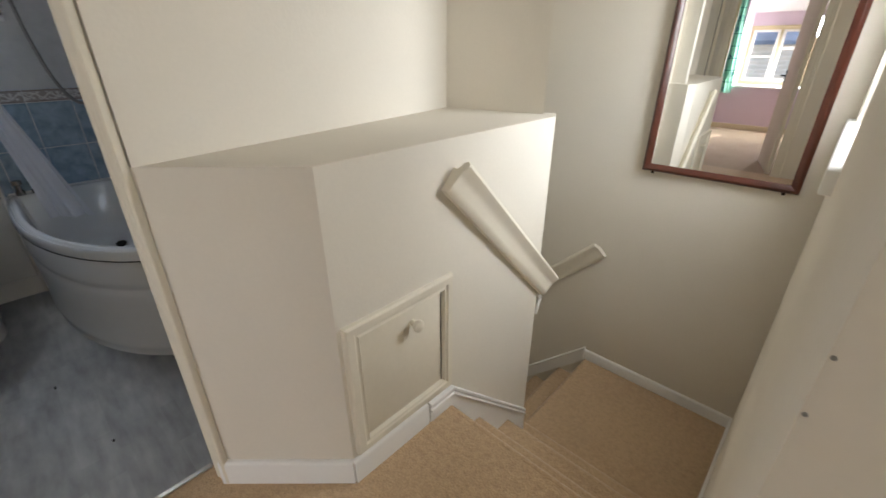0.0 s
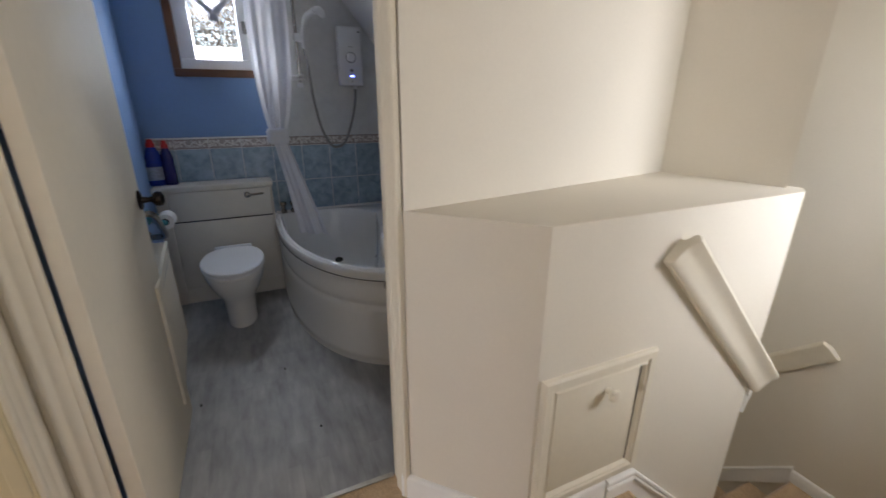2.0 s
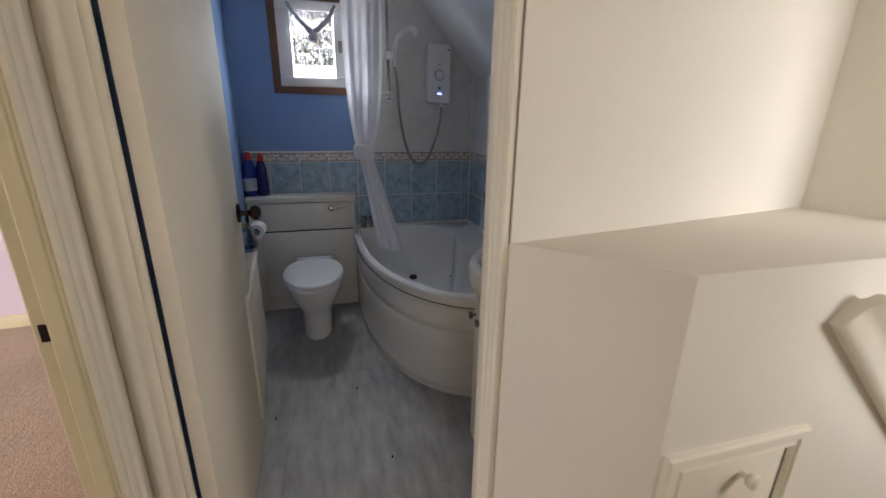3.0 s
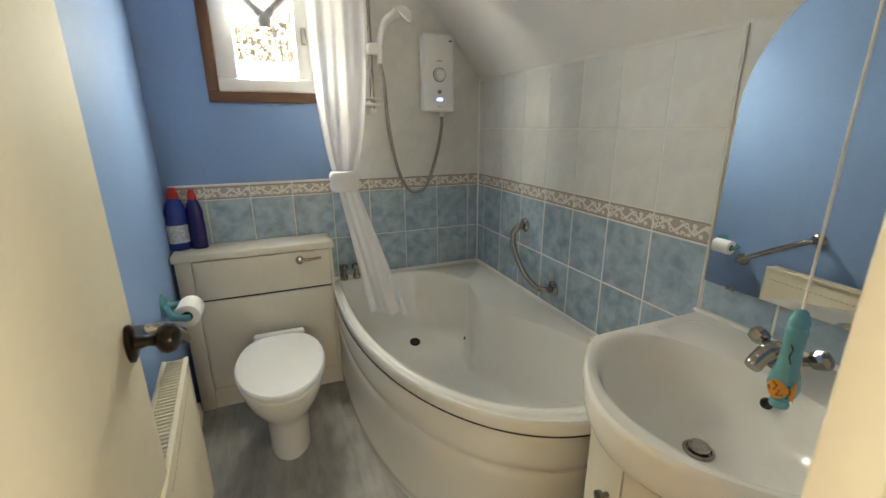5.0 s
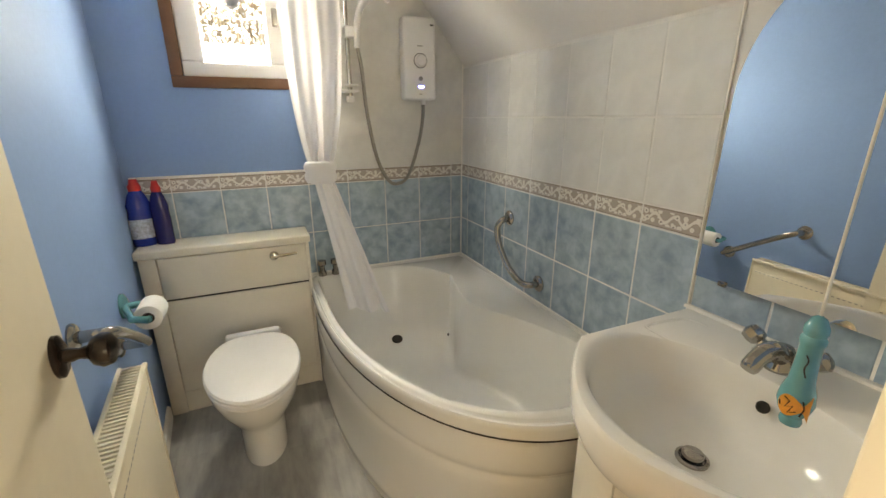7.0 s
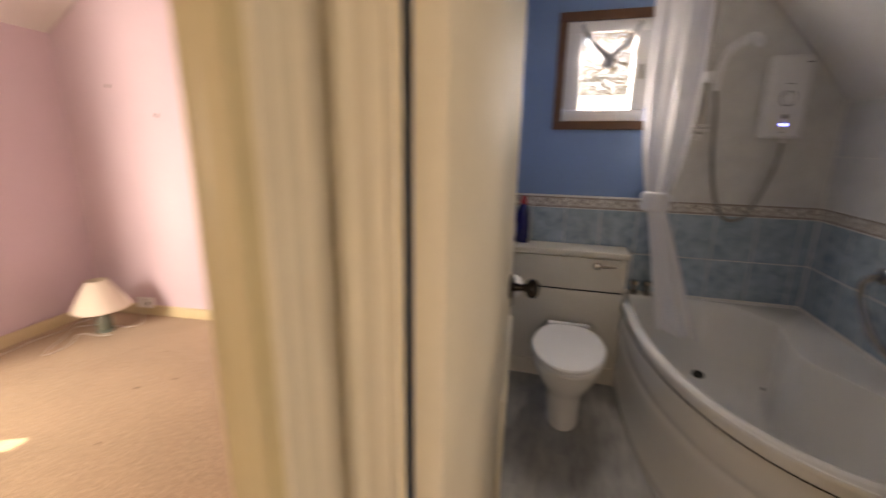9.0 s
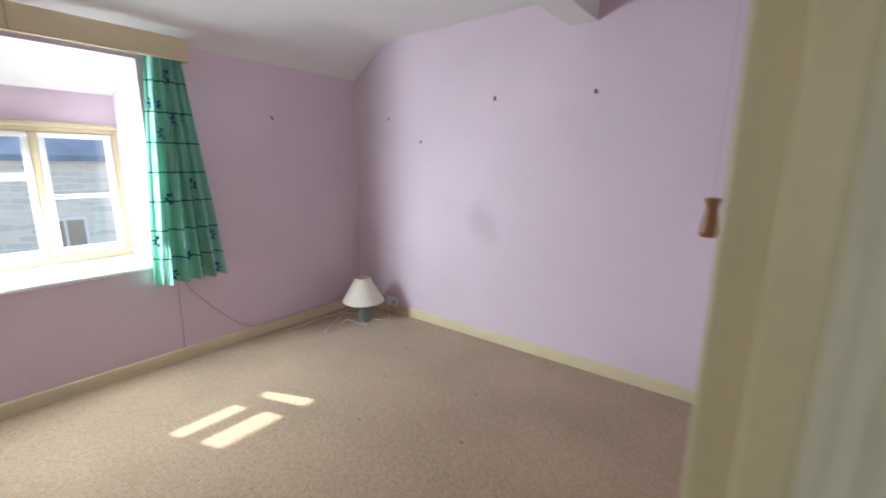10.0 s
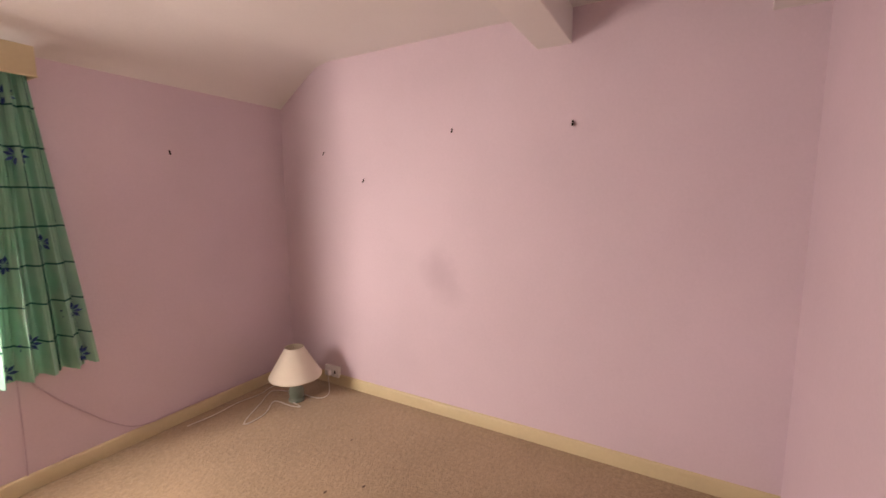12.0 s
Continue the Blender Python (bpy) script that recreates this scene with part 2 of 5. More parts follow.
def glass(name="window glass"):
    m = bpy.data.materials.new(name)
    m.use_nodes = True
    n, l = m.node_tree.nodes, m.node_tree.links
    n.remove(n["Principled BSDF"])
    tr, gl, fr, mx = n.new("ShaderNodeBsdfTransparent"), n.new("ShaderNodeBsdfGlossy"), n.new("ShaderNodeFresnel"), n.new("ShaderNodeMixShader")
    gl.inputs["Roughness"].default_value = 0.02
    l.new(fr.outputs[0], mx.inputs[0])
    l.new(tr.outputs[0], mx.inputs[1])
    l.new(gl.outputs[0], mx.inputs[2])
    l.new(mx.outputs[0], n["Material Output"].inputs[0])
    return m


GLASS = glass()
MIRROR = mat("silvered mirror", (0.90, 0.91, 0.90), 0.008, 0.0, 2, 20, 0.0, metal=1.0)


def sheer(name, color, trans, holes=0.0, scale=60):
    """Cloth that lets light through, with the open holes of lace where asked."""
    m = mat(name, color, 0.9, 0.05, 6, 180, 0.3)
    n, l, b = nodes_of(m)
    tl, mx = n.new("ShaderNodeBsdfTranslucent"), n.new("ShaderNodeMixShader")
    tl.inputs["Color"].default_value = (*color, 1)
    mx.inputs[0].default_value = trans
    l.new(b.outputs[0], mx.inputs[1])
    l.new(tl.outputs[0], mx.inputs[2])
    last = mx
    if holes:
        co, vo, nz, ad, th = (n.new("ShaderNodeTexCoord"), n.new("ShaderNodeTexVoronoi"), n.new("ShaderNodeTexNoise"),
                              n.new("ShaderNodeMath"), n.new("ShaderNodeMath"))
        vo.inputs["Scale"].default_value, nz.inputs["Scale"].default_value = scale, scale * 0.35
        l.new(co.outputs["Object"], vo.inputs["Vector"])
        l.new(co.outputs["Object"], nz.inputs["Vector"])
        ad.operation, th.operation = "ADD", "GREATER_THAN"
        l.new(vo.outputs["Distance"], ad.inputs[0])
        l.new(nz.outputs["Fac"], ad.inputs[1])
        th.inputs[1].default_value = holes
        l.new(ad.outputs[0], th.inputs[0])
        tp, mh = n.new("ShaderNodeBsdfTransparent"), n.new("ShaderNodeMixShader")
        l.new(th.outputs[0], mh.inputs[0])
        l.new(mx.outputs[0], mh.inputs[1])
        l.new(tp.outputs[0], mh.inputs[2])
        last = mh
    l.new(last.outputs[0], n["Material Output"].inputs[0])
    return m


SHOWER_CLOTH = sheer("white shower curtain cloth", (0.84, 0.83, 0.85), 0.25)
LACE = sheer("grey lace", (0.48, 0.40, 0.32), 0.0, 1.16, 105)


def check_cloth():
    """Green cotton with darker woven check lines, from the cloth's own uv."""
    m = sheer("green checked cotton", (0.20, 0.55, 0.42), 0.32)
    n, l, b = nodes_of(m)
    uv, sep = n.new("ShaderNodeUVMap"), n.new("ShaderNodeSeparateXYZ")
    l.new(uv.outputs[0], sep.inputs[0])

    def line(out, every, wide):
        a, c = n.new("ShaderNodeMath"), n.new("ShaderNodeMath")
        a.operation, c.operation = "PINGPONG", "LESS_THAN"
        a.inputs[1].default_value, c.inputs[1].default_value = every / 2, wide
        l.new(out, a.inputs[0])
        l.new(a.outputs[0], c.inputs[0])
        return c.outputs[0]
    mxm = n.new("ShaderNodeMath")
    mxm.operation = "MAXIMUM"
    l.new(line(sep.outputs["X"], 0.15, 0.004), mxm.inputs[0])
    l.new(line(sep.outputs["Y"], 0.19, 0.0045), mxm.inputs[1])
    nz = n.new("ShaderNodeTexNoise")
    nz.inputs["Scale"].default_value = 9
    l.new(uv.outputs[0], nz.inputs["Vector"])
    base = n.new("ShaderNodeMix")
    base.data_type = "RGBA"
    base.inputs["A"].default_value, base.inputs["B"].default_value = (0.22, 0.62, 0.47, 1), (0.50, 0.74, 0.62, 1)
    l.new(nz.outputs["Fac"], base.inputs["Factor"])
    top = n.new("ShaderNodeMix")
    top.data_type = "RGBA"
    top.inputs["B"].default_value = (0.015, 0.14, 0.11, 1)
    l.new(base.outputs["Result"], top.inputs["A"])
    l.new(mxm.outputs[0], top.inputs["Factor"])
    l.new(top.outputs["Result"], b.inputs["Base Color"])
    for t in n:
        if t.bl_idname == "ShaderNodeBsdfTranslucent":
            l.new(top.outputs["Result"], t.inputs["Color"])
    return m


CHECK = check_cloth()
FLOWER = mat("navy printed flower", (0.02, 0.06, 0.20), 0.9, 0.1, 30, 120, 0.1)


# ---- building helpers ----
def obj(name, bm, material, smooth=False):
    me = bpy.data.meshes.new(name)
    bmesh.ops.recalc_face_normals(bm, faces=bm.faces)
    bm.to_mesh(me)
    bm.free()
    if smooth:
        me.shade_smooth()
        me.set_sharp_from_angle(angle=radians(38))
    me.materials.append(material)
    return new(name, me)


def part(name, bm, material, parent, label="", smooth=True):
    ob = obj(name, bm, material, smooth)
    ob.parent = parent
    ob.matrix_parent_inverse = parent.matrix_world.inverted()
    return tagged(ob, label)


def thing(name, label, category, group="", place=(0, 0, 0)):
    ob = new(name)
    ob.empty_display_size = 0.05
    ob.location = place
    bpy.context.view_layer.update()
    return tagged(ob, label, category, group)


def setting(ob):
    return tagged(ob, kind="structure")


def add_box(bm, lo, hi, m=None, bevel=0.0, seg=2):
    c = [(a + b) / 2 for a, b in zip(lo, hi)]
    s = [abs(b - a) for a, b in zip(lo, hi)]
    g = bmesh.ops.create_cube(bm, size=1, matrix=(m or Matrix()) @ Matrix.Translation(c) @ Matrix.Diagonal((*s, 1)))
    if bevel:
        es = list({e for v in g["verts"] for e in v.link_edges})
        bmesh.ops.bevel(bm, geom=es, offset=bevel, segments=seg, profile=0.5, affect="EDGES")
    return bm


def box(lo, hi, m=None, bevel=0.0, seg=2):
    return add_box(bmesh.new(), lo, hi, m, bevel, seg)


def add_prism(bm, pts, z0, z1):
    lo = [bm.verts.new((p[0], p[1], z0)) for p in pts]
    hi = [bm.verts.new((p[0], p[1], z1)) for p in pts]
    bm.faces.new(lo[::-1])
    bm.faces.new(hi)
    k = len(pts)
    for i in range(k):
        bm.faces.new((lo[i], lo[(i + 1) % k], hi[(i + 1) % k], hi[i]))
    return bm


def prism(pts, z0, z1):
    return add_prism(bmesh.new(), pts, z0, z1)


def extrude_profile(prof, m0, m1):
    """A strip of the closed 2D profile (x, y) between two poses."""
    bm = bmesh.new()
    a = [bm.verts.new(m0 @ Vector((x, y, 0))) for x, y in prof]
    b = [bm.verts.new(m1 @ Vector((x, y, 0))) for x, y in prof]
    bm.faces.new(a[::-1])
    bm.faces.new(b)
    k = len(prof)
    for i in range(k):
        bm.faces.new((a[i], a[(i + 1) % k], b[(i + 1) % k], b[i]))
    return bm


def rings(rows, close_ends=True, bm=None):
    """A skin over closed rings of equal count."""
    bm = bm or bmesh.new()
    vs = [[bm.verts.new(p) for p in r] for r in rows]
    k = len(rows[0])
    for a, b in zip(vs, vs[1:]):
        for i in range(k):
            bm.faces.new((a[i], a[(i + 1) % k], b[(i + 1) % k], b[i]))
    if close_ends:
        bm.faces.new(vs[0][::-1])
        bm.faces.new(vs[-1])
    return bm


def lathe(prof, m=None, seg=24, bm=None):
    """prof: (radius, height) from bottom to top."""
    m = m or Matrix()
    rows = [[m @ Vector((max(r, 1e-4) * math.cos(2 * math.pi * i / seg), max(r, 1e-4) * math.sin(2 * math.pi * i / seg), h)) for i in range(seg)] for r, h in prof]
    return rings(rows, True, bm)


def tube(pts, r, seg=8, bm=None):
    """A round bar along points; r a number or one per point."""
    pts = [Vector(p) for p in pts]
    rows = []
    up = None
    for i, p in enumerate(pts):
        d = (pts[min(i + 1, len(pts) - 1)] - pts[max(i - 1, 0)]).normalized()
        side = d.cross(up) if up and d.cross(up).length > 0.05 else d.orthogonal()
        side.normalize()
        up = side.cross(d).normalized()
        rr = r[i] if isinstance(r, (list, tuple)) else r
        rows.append([p + rr * (side * math.cos(2 * math.pi * k / seg) + up * math.sin(2 * math.pi * k / seg)) for k in range(seg)])
    return rings(rows, True, bm)


def smooth_line(pts, n=8):
    """Catmull-Rom points through pts."""
    pts = [Vector(p) for p in pts]
    q = [2 * pts[0] - pts[1], *pts, 2 * pts[-1] - pts[-2]]
    out = []
    for i in range(1, len(q) - 2):
        a, b, c, d = q[i - 1:i + 3]
        for k in range(n):
            t = k / n
            out.append(0.5 * (2 * b + (c - a) * t + (2 * a - 5 * b + 4 * c - d) * t * t + (3 * b - a - 3 * c + d) * t ** 3))
    return out + [pts[-1]]


def wall(name, p0, p1, thick, z0, z1, material, openings=()):
    """An upright wall from p0 to p1 whose visible face is that line; the thickness lies to the right of the way p0-p1.
    openings: (s0, s1, za, zb) along the line."""
    p0, p1 = Vector((p0[0], p0[1])), Vector((p1[0], p1[1]))
    d = (p1 - p0).normalized()
    length = (p1 - p0).length
    m = Matrix(((d.x, d.y, 0, p0.x), (d.y, -d.x, 0, p0.y), (0, 0, 1, 0), (0, 0, 0, 1)))
    bm = bmesh.new()
    cuts = sorted({0.0, length, *[s for o in openings for s in o[:2]]})
    for a, b in zip(cuts, cuts[1:]):
        hole = next((o for o in openings if o[0] <= a + 1e-6 and o[1] >= b - 1e-6), None)
        spans = [(z0, z1)] if not hole else [(z0, hole[2]), (hole[3], z1)]
        for lo, hi in spans:
            if hi - lo > 1e-4:
                add_box(bm, (a, 0, lo), (b, thick, hi), m)
    bmesh.ops.remove_doubles(bm, verts=bm.verts, dist=1e-5)
    return setting(obj(name, bm, material))


def frame_on(p0, p1):
    """A pose with x along p0-p1, y to its left, z up."""
    d = (Vector(p1) - Vector(p0)).to_2d().normalized()
    return Matrix(((d.x, -d.y, 0, p0[0]), (d.y, d.x, 0, p0[1]), (0, 0, 1, 0), (0, 0, 0, 1)))


def skirting(name, p0, p1, height, material, thick=0.016, parent=None):
    """A skirting board with an eased top edge; the room lies to the left of the way p0-p1."""
    m = frame_on(p0, p1)
    length = (Vector(p1) - Vector(p0)).to_2d().length
    prof = [(0, 0), (thick, 0), (thick, height - 0.012), (thick * 0.75, height - 0.004), (thick * 0.3, height), (0, height)]
    q = m @ Matrix(((0, 0, 1, 0), (1, 0, 0, 0), (0, 1, 0, 0), (0, 0, 0, 1)))
    return setting(obj(name, extrude_profile(prof, q, q @ Matrix.Translation((0, 0, length))), material, True))


def architrave(name, a, b, up, out, width, material, parent=None, label=""):
    """A moulded strip from a to b; width along up, depth along out."""
    a, b, up, out = Vector(a), Vector(b), Vector(up).normalized(), Vector(out).normalized()
    prof = [(0, 0), (0, 0.011), (0.005, 0.0135), (0.014, 0.014), (0.018, 0.012), (0.022, 0.0145), (width * 0.52, 0.0165), (width * 0.60, 0.0145),
            (width * 0.68, 0.015), (width * 0.77, 0.0195), (width - 0.008, 0.0195), (width - 0.002, 0.0165), (width, 0.012), (width, 0)]
    z = (b - a).normalized()
    m0 = Matrix(((up.x, out.x, z.x, a.x), (up.y, out.y, z.y, a.y), (up.z, out.z, z.z, a.z), (0, 0, 0, 1)))
    bm = extrude_profile(prof, m0, Matrix.Translation(b - a) @ m0)
    return setting(obj(name, bm, material, True)) if parent is None else part(name, bm, material, parent, label)


# ---- structure: landing and stairs ----
H = 2.36
LW = 1.077  # top of the boxed ledge
def flat(name, pts, z, material, thick=0.08):
    return setting(obj(name, prism([(p[0], p[1]) for p in pts], z - thick, z), material))


V_BATH = 3.385


def N(x, off=0.0):
    """A point on the bedroom's north wall at x, moved off metres to the north."""
    return Vector((x, -0.855 + (x + 3.47) * 0.0573 + off, 0))


flat("floor_landing", [N(-1.245), N(1.3), (1.3, 0.985), (-0.832, 0.985), (-0.832, 0.527), (-1.155, 0.222), (-1.245, 0.222)], 0, CARPET, 0.2)
flat("floor_bathroom", [(-3.5, -0.85), (-1.245, -0.66), (-1.245, 0.222), (-1.22, 1.0), (-3.5, 1.0)], 0, VINYL, 0.2)
strip = setting(obj("threshold_strip", box((-1.256, -0.57, 0.0), (-1.236, 0.21, 0.006), None, 0.002), EDGE_TIN))

NM = frame_on(N(-3.47), N(1.0))


def nx(x):
    """Along the north wall's own line, from its west end."""
    return (x + 3.47) / math.cos(math.atan(0.0573))


# boxed-in stair head with its ledge, and the wall that stands back above it
BOX = [(-1.155, 0.222), (-0.832, 0.527), (-0.820, 1.600), (-0.86, 1.668), (-1.40, 1.56), (-1.24, 0.222)]
setting(obj("wall_stair_box", prism(BOX, -1.0, LW), CREAM))
setting(obj("wall_above_ledge", prism([(-1.126, 0.243), (-1.330, 1.515), (-0.885, 1.612), (-0.895, 1.624), (-1.39, 1.56), (-1.245, 0.95), (-1.17, 0.243)], LW, H), CREAM))
wall("wall_stair_inner", (-1.0, 1.69), (-2.6, 1.69), -0.1, -2.8, H, CREAM)
NY = 2.69
wall("wall_stair_north", (0.052, NY), (-2.6, NY), 0.2, -2.8, H, CREAM)
wall("wall_stair_end", (-2.6, NY + 0.2), (-2.6, 1.5), 0.1, -2.8, H, CREAM)
wall("wall_stair_east", (0.052, 0.28), (0.052, NY + 0.2), 0.24, -1.6, H, CREAM, [(1.28, 2.28, 1.02, 1.94)])
wall("wall_landing_north", (1.3, 0.285), (0.29, 0.285), 0.1, 0, H, CREAM)
# the opening here is added for the landing's unseen fill lamp
wall("wall_landing_east", (1.3, -0.9), (1.3, 0.4), 0.1, 0, H, CREAM, [(0.45, 1.10, 1.0, 1.9)])
JW, JE = -1.05, -0.30  # bedroom door opening along x
wall("wall_landing_south", N(-1.2, 0.05), N(1.4, 0.05), 0.026, 0, H, CREAM, [(nx(JW - 0.018) - nx(-1.2), nx(JE + 0.018) - nx(-1.2), -1, 2.002)])
wall("wall_bath_door", (-1.20, 0.25), (-1.20, -0.70), 0.045, 0, H, CREAM, [(0.016, 0.868, -1, 2.0)])
setting(obj("ceiling_landing", box((-2.7, -1.0, H), (1.4, 2.9, H + 0.1)), WHITE))

# stair window on the east side with its board
win_e = thing("window_stairs", "small white stair window with a deep painted sill", "window", place=(0.18, 2.06, 1.02))
tagged(win_e, kind="structure")
for lo, hi in (((0.18, 1.56, 1.02), (0.22, 1.61, 1.94)), ((0.18, 2.51, 1.02), (0.22, 2.56, 1.94)), ((0.18, 1.61, 1.02), (0.22, 2.51, 1.07)), ((0.18, 1.61, 1.89), (0.22, 2.51, 1.94))):
    part("window_frame", box(lo, hi, None, 0.004), WHITE_GLOSS, win_e)
part("pane", box((0.198, 1.61, 1.07), (0.202, 2.51, 1.89)), GLASS, win_e).visible_shadow = False
part("window_sill", box((0.022, 1.50, 0.965), (0.178, 2.67, 1.035), None, 0.008), WHITE_GLOSS, win_e)

# steps: four risers to the quarter landing, then down to the west
RZ = 0.219
def tread(x0, x1, y0, y1, z, nose):
    """A carpeted step with a rolled nosing on the sides named in nose."""
    bm = box((x0, y0, z - 0.75), (x1, y1, z))
    if nose == "y":
        bmesh.ops.bevel(bm, geom=[e for e in bm.edges if all(abs(v.co.z - z) < 1e-5 and abs(v.co.y - y1) < 1e-5 for v in e.verts)], offset=0.034, segments=5, profile=0.5, affect="EDGES")
    else:
        bmesh.ops.bevel(bm, geom=[e for e in bm.edges if all(abs(v.co.z - z) < 1e-5 and abs(v.co.x - x0) < 1e-5 for v in e.verts)], offset=0.034, segments=5, profile=0.5, affect="EDGES")
    return bm


stairs = thing("staircase", "beige carpeted winding stairs going down from the landing", "staircase", place=(-0.4, 1.8, -RZ * 4))
ys = [0.985, 1.20, 1.45, 1.675]
for i in range(1, 4):
    part("tread", tread(-0.86, 0.052, ys[i - 1] - 0.05, ys[i], -RZ * i, "y"), CARPET, stairs)
part("quarter_landing", tread(-0.94, 0.052, ys[3] - 0.05, NY, -RZ * 4, "x"), CARPET, stairs)
for i in range(1, 6):
    part("tread", tread(-0.94 - 0.21 * i, -0.92 - 0.21 * (i - 1), 1.69, NY, -RZ * (4 + i), "x"), CARPET, stairs)
# first nosing of the landing carpet
setting(obj("landing_nosing", tube([(-0.832, 0.98, -0.018), (0.052, 0.98, -0.018)], 0.02, 10), CARPET, True))

# skirtings on the landing and the stairs
SK = 0.10
skirting("baseboard_diagonal", (-0.832, 0.527), (-1.155, 0.222), SK, WHITE_GLOSS)
skirting("baseboard_box", (-0.832, 0.862), (-0.832, 0.522), SK, WHITE_GLOSS)
skirting("baseboard_quarter_landing", (0.052, NY), (-0.94, NY), 0.082, WHITE_GLOSS)
for ob in (bpy.data.objects["baseboard_quarter_landing"],):
    ob.location.z = -RZ * 4
skirting("baseboard_quarter_east", (0.052, 1.70), (0.052, NY), 0.082, WHITE_GLOSS).location.z = -RZ * 4
def raked_board(name, a, b, height, out, material, thick=0.02):
    """A stair string following a slope, with a rounded bead along its top."""
    a, b, out = Vector(a), Vector(b), Vector(out)
    bm = bmesh.new()
    rows = []
    for p in (a, b):
        rows.append([p, p + out * thick, p + out * thick + Vector((0, 0, height - 0.022)), p + out * (thick + 0.006) + Vector((0, 0, height - 0.016)),
                     p + out * (thick + 0.006) + Vector((0, 0, height - 0.004)), p + out * thick + Vector((0, 0, height)), p + Vector((0, 0, height))])
    return setting(obj(name, rings(rows, True, bm), material, True))


raked_board("trim_stair_string", (-0.835, 0.87, -0.02), (-0.835, 1.0, -0.02), 0.115, (1, 0, 0), WHITE_GLOSS)
raked_board("trim_stair_string_slope", (-0.835, 1.0, -0.25), (-0.835, 1.606, -0.84), 0.345, (1, 0, 0), WHITE_GLOSS)
for name, a, b, r in (("trim_string_bead", (-0.812, 0.87, 0.060), (-0.812, 1.0, 0.060), 0.006), ("trim_string_bead_slope", (-0.812, 1.0, 0.060), (-0.812, 1.606, -0.530), 0.006)):
    setting(obj(name, tube([a, b], r, 8), WHITE_GLOSS, True))
raked_board("trim_stair_string_lower", (-0.94, NY, -RZ * 4 - 0.02), (-2.2, NY, -RZ * 4 - 1.27), 0.13, (0, -1, 0), WHITE_GLOSS)

# ---- structure: bathroom ----
def SW(x, off=0.0):
    """A point on the bathroom's south wall at x, off metres into the room."""
    a = P(-0.12, V_BATH)
    b = P(2.22, V_BATH - 0.025)
    t = (x - a.x) / (b.x - a.x)
    return Vector((x, a.y + t * (b.y - a.y) + off, 0))


WX, BY = -3.397, 0.922
wall("wall_bath_south", P(-0.12, V_BATH), P(2.22, V_BATH - 0.025), 0.04, 0, 2.4, BLUE)
w_west = wall("wall_bath_west", (WX, 1.0), (WX, -0.85), 0.25, 0, 2.4, BLUE, [(0.985, 1.445, 1.555, 2.07)])
w_north = wall("wall_bath_north", (-1.266, BY), (-3.6, BY), 0.12, 0, 1.68, GROUT)
wall("wall_bath_east", (-1.25, 0.25), (-1.285, 1.0), 0.02, 0, 2.4, BLUE)
SL = [(0.945, 1.622), (0.42, 2.26), (-1.05, 2.26), (-1.05, 2.36), (0.47, 2.36), (1.04, 1.68)]
bm = bmesh.new()
rings([[Vector((x, y, z)) for y, z in SL] for x in (-3.6, -1.27)], True, bm)
setting(obj("ceiling_bathroom", bm, WHITE))

skirting("baseboard_bathroom", SW(-3.19), SW(-1.30), 0.07, WHITE_GLOSS)

# door openings: linings, stops and architraves
def lining(name, lo, hi, material):
    return setting(obj(name, box(lo, hi, None, 0.003), material))


# left lining coloured near-black to stand for shade inside the hinge gap
lining("trim_bath_jamb_left_gap_shade", (-1.25, -0.617, 0), (-1.199, -0.603, 2.0), DARK)
lining("trim_bath_jamb_right", (-1.25, 0.216, 0), (-1.197, 0.234, 2.0), CREAM_GLOSS)
lining("trim_bath_head", (-1.25, -0.577, 1.985), (-1.197, 0.216, 2.005), CREAM_GLOSS)
architrave("trim_bath_architrave_right", (-1.197, 0.219, 0), (-1.197, 0.219, 2.05), (0.90, 0.28, 0), (0.28, -0.90, 0), 0.068, CREAM_GLOSS)
architrave("trim_bath_architrave_left", (-1.199, -0.581, 0), (-1.199, -0.581, 2.05), (0, -1, 0), (1, 0, 0), 0.075, CREAM_GLOSS)
architrave("trim_bath_architrave_head", (-1.199, -0.64, 2.0), (-1.199, 0.24, 2.0), (0, 0, 1), (1, 0, 0), 0.07, CREAM_GLOSS)
PM = frame_on(P(0, 0), P(1, 0))
def pbox(lo, hi, bevel=0.0):
    return box(lo, hi, PM, bevel)


def nbox(x0, x1, y0, y1, z0, z1, bevel=0.003):
    return box((nx(x0), y0, z0), (nx(x1), y1, z1), NM, bevel)


setting(obj("trim_bedroom_jamb_west", nbox(JW - 0.02, JW, -0.006, 0.053, 0, 2.0), YELLOW_GLOSS))
setting(obj("trim_bedroom_jamb_east", nbox(JE, JE + 0.02, -0.012, 0.053, 0, 2.0), CREAM_GLOSS))
setting(obj("trim_bedroom_head", nbox(JW, JE, -0.012, 0.053, 1.985, 2.005), CREAM_GLOSS))
setting(obj("trim_bedroom_stop", nbox(JW - 0.001, JW + 0.012, 0.022, 0.050, 0, 1.985), YELLOW_GLOSS))
NU = (N(1) - N(0)).normalized()
NV = Vector((-NU.y, NU.x, 0))
up2 = Vector((0, 0, 2.05))
architrave("trim_bedroom_architrave_west", N(JW - 0.012, 0.051), N(JW - 0.012, 0.051) + up2, -NU, NV, 0.075, CREAM_GLOSS)
architrave("trim_bedroom_architrave_east", N(JE + 0.012, 0.051), N(JE + 0.012, 0.051) + up2, NU, NV, 0.075, CREAM_GLOSS)
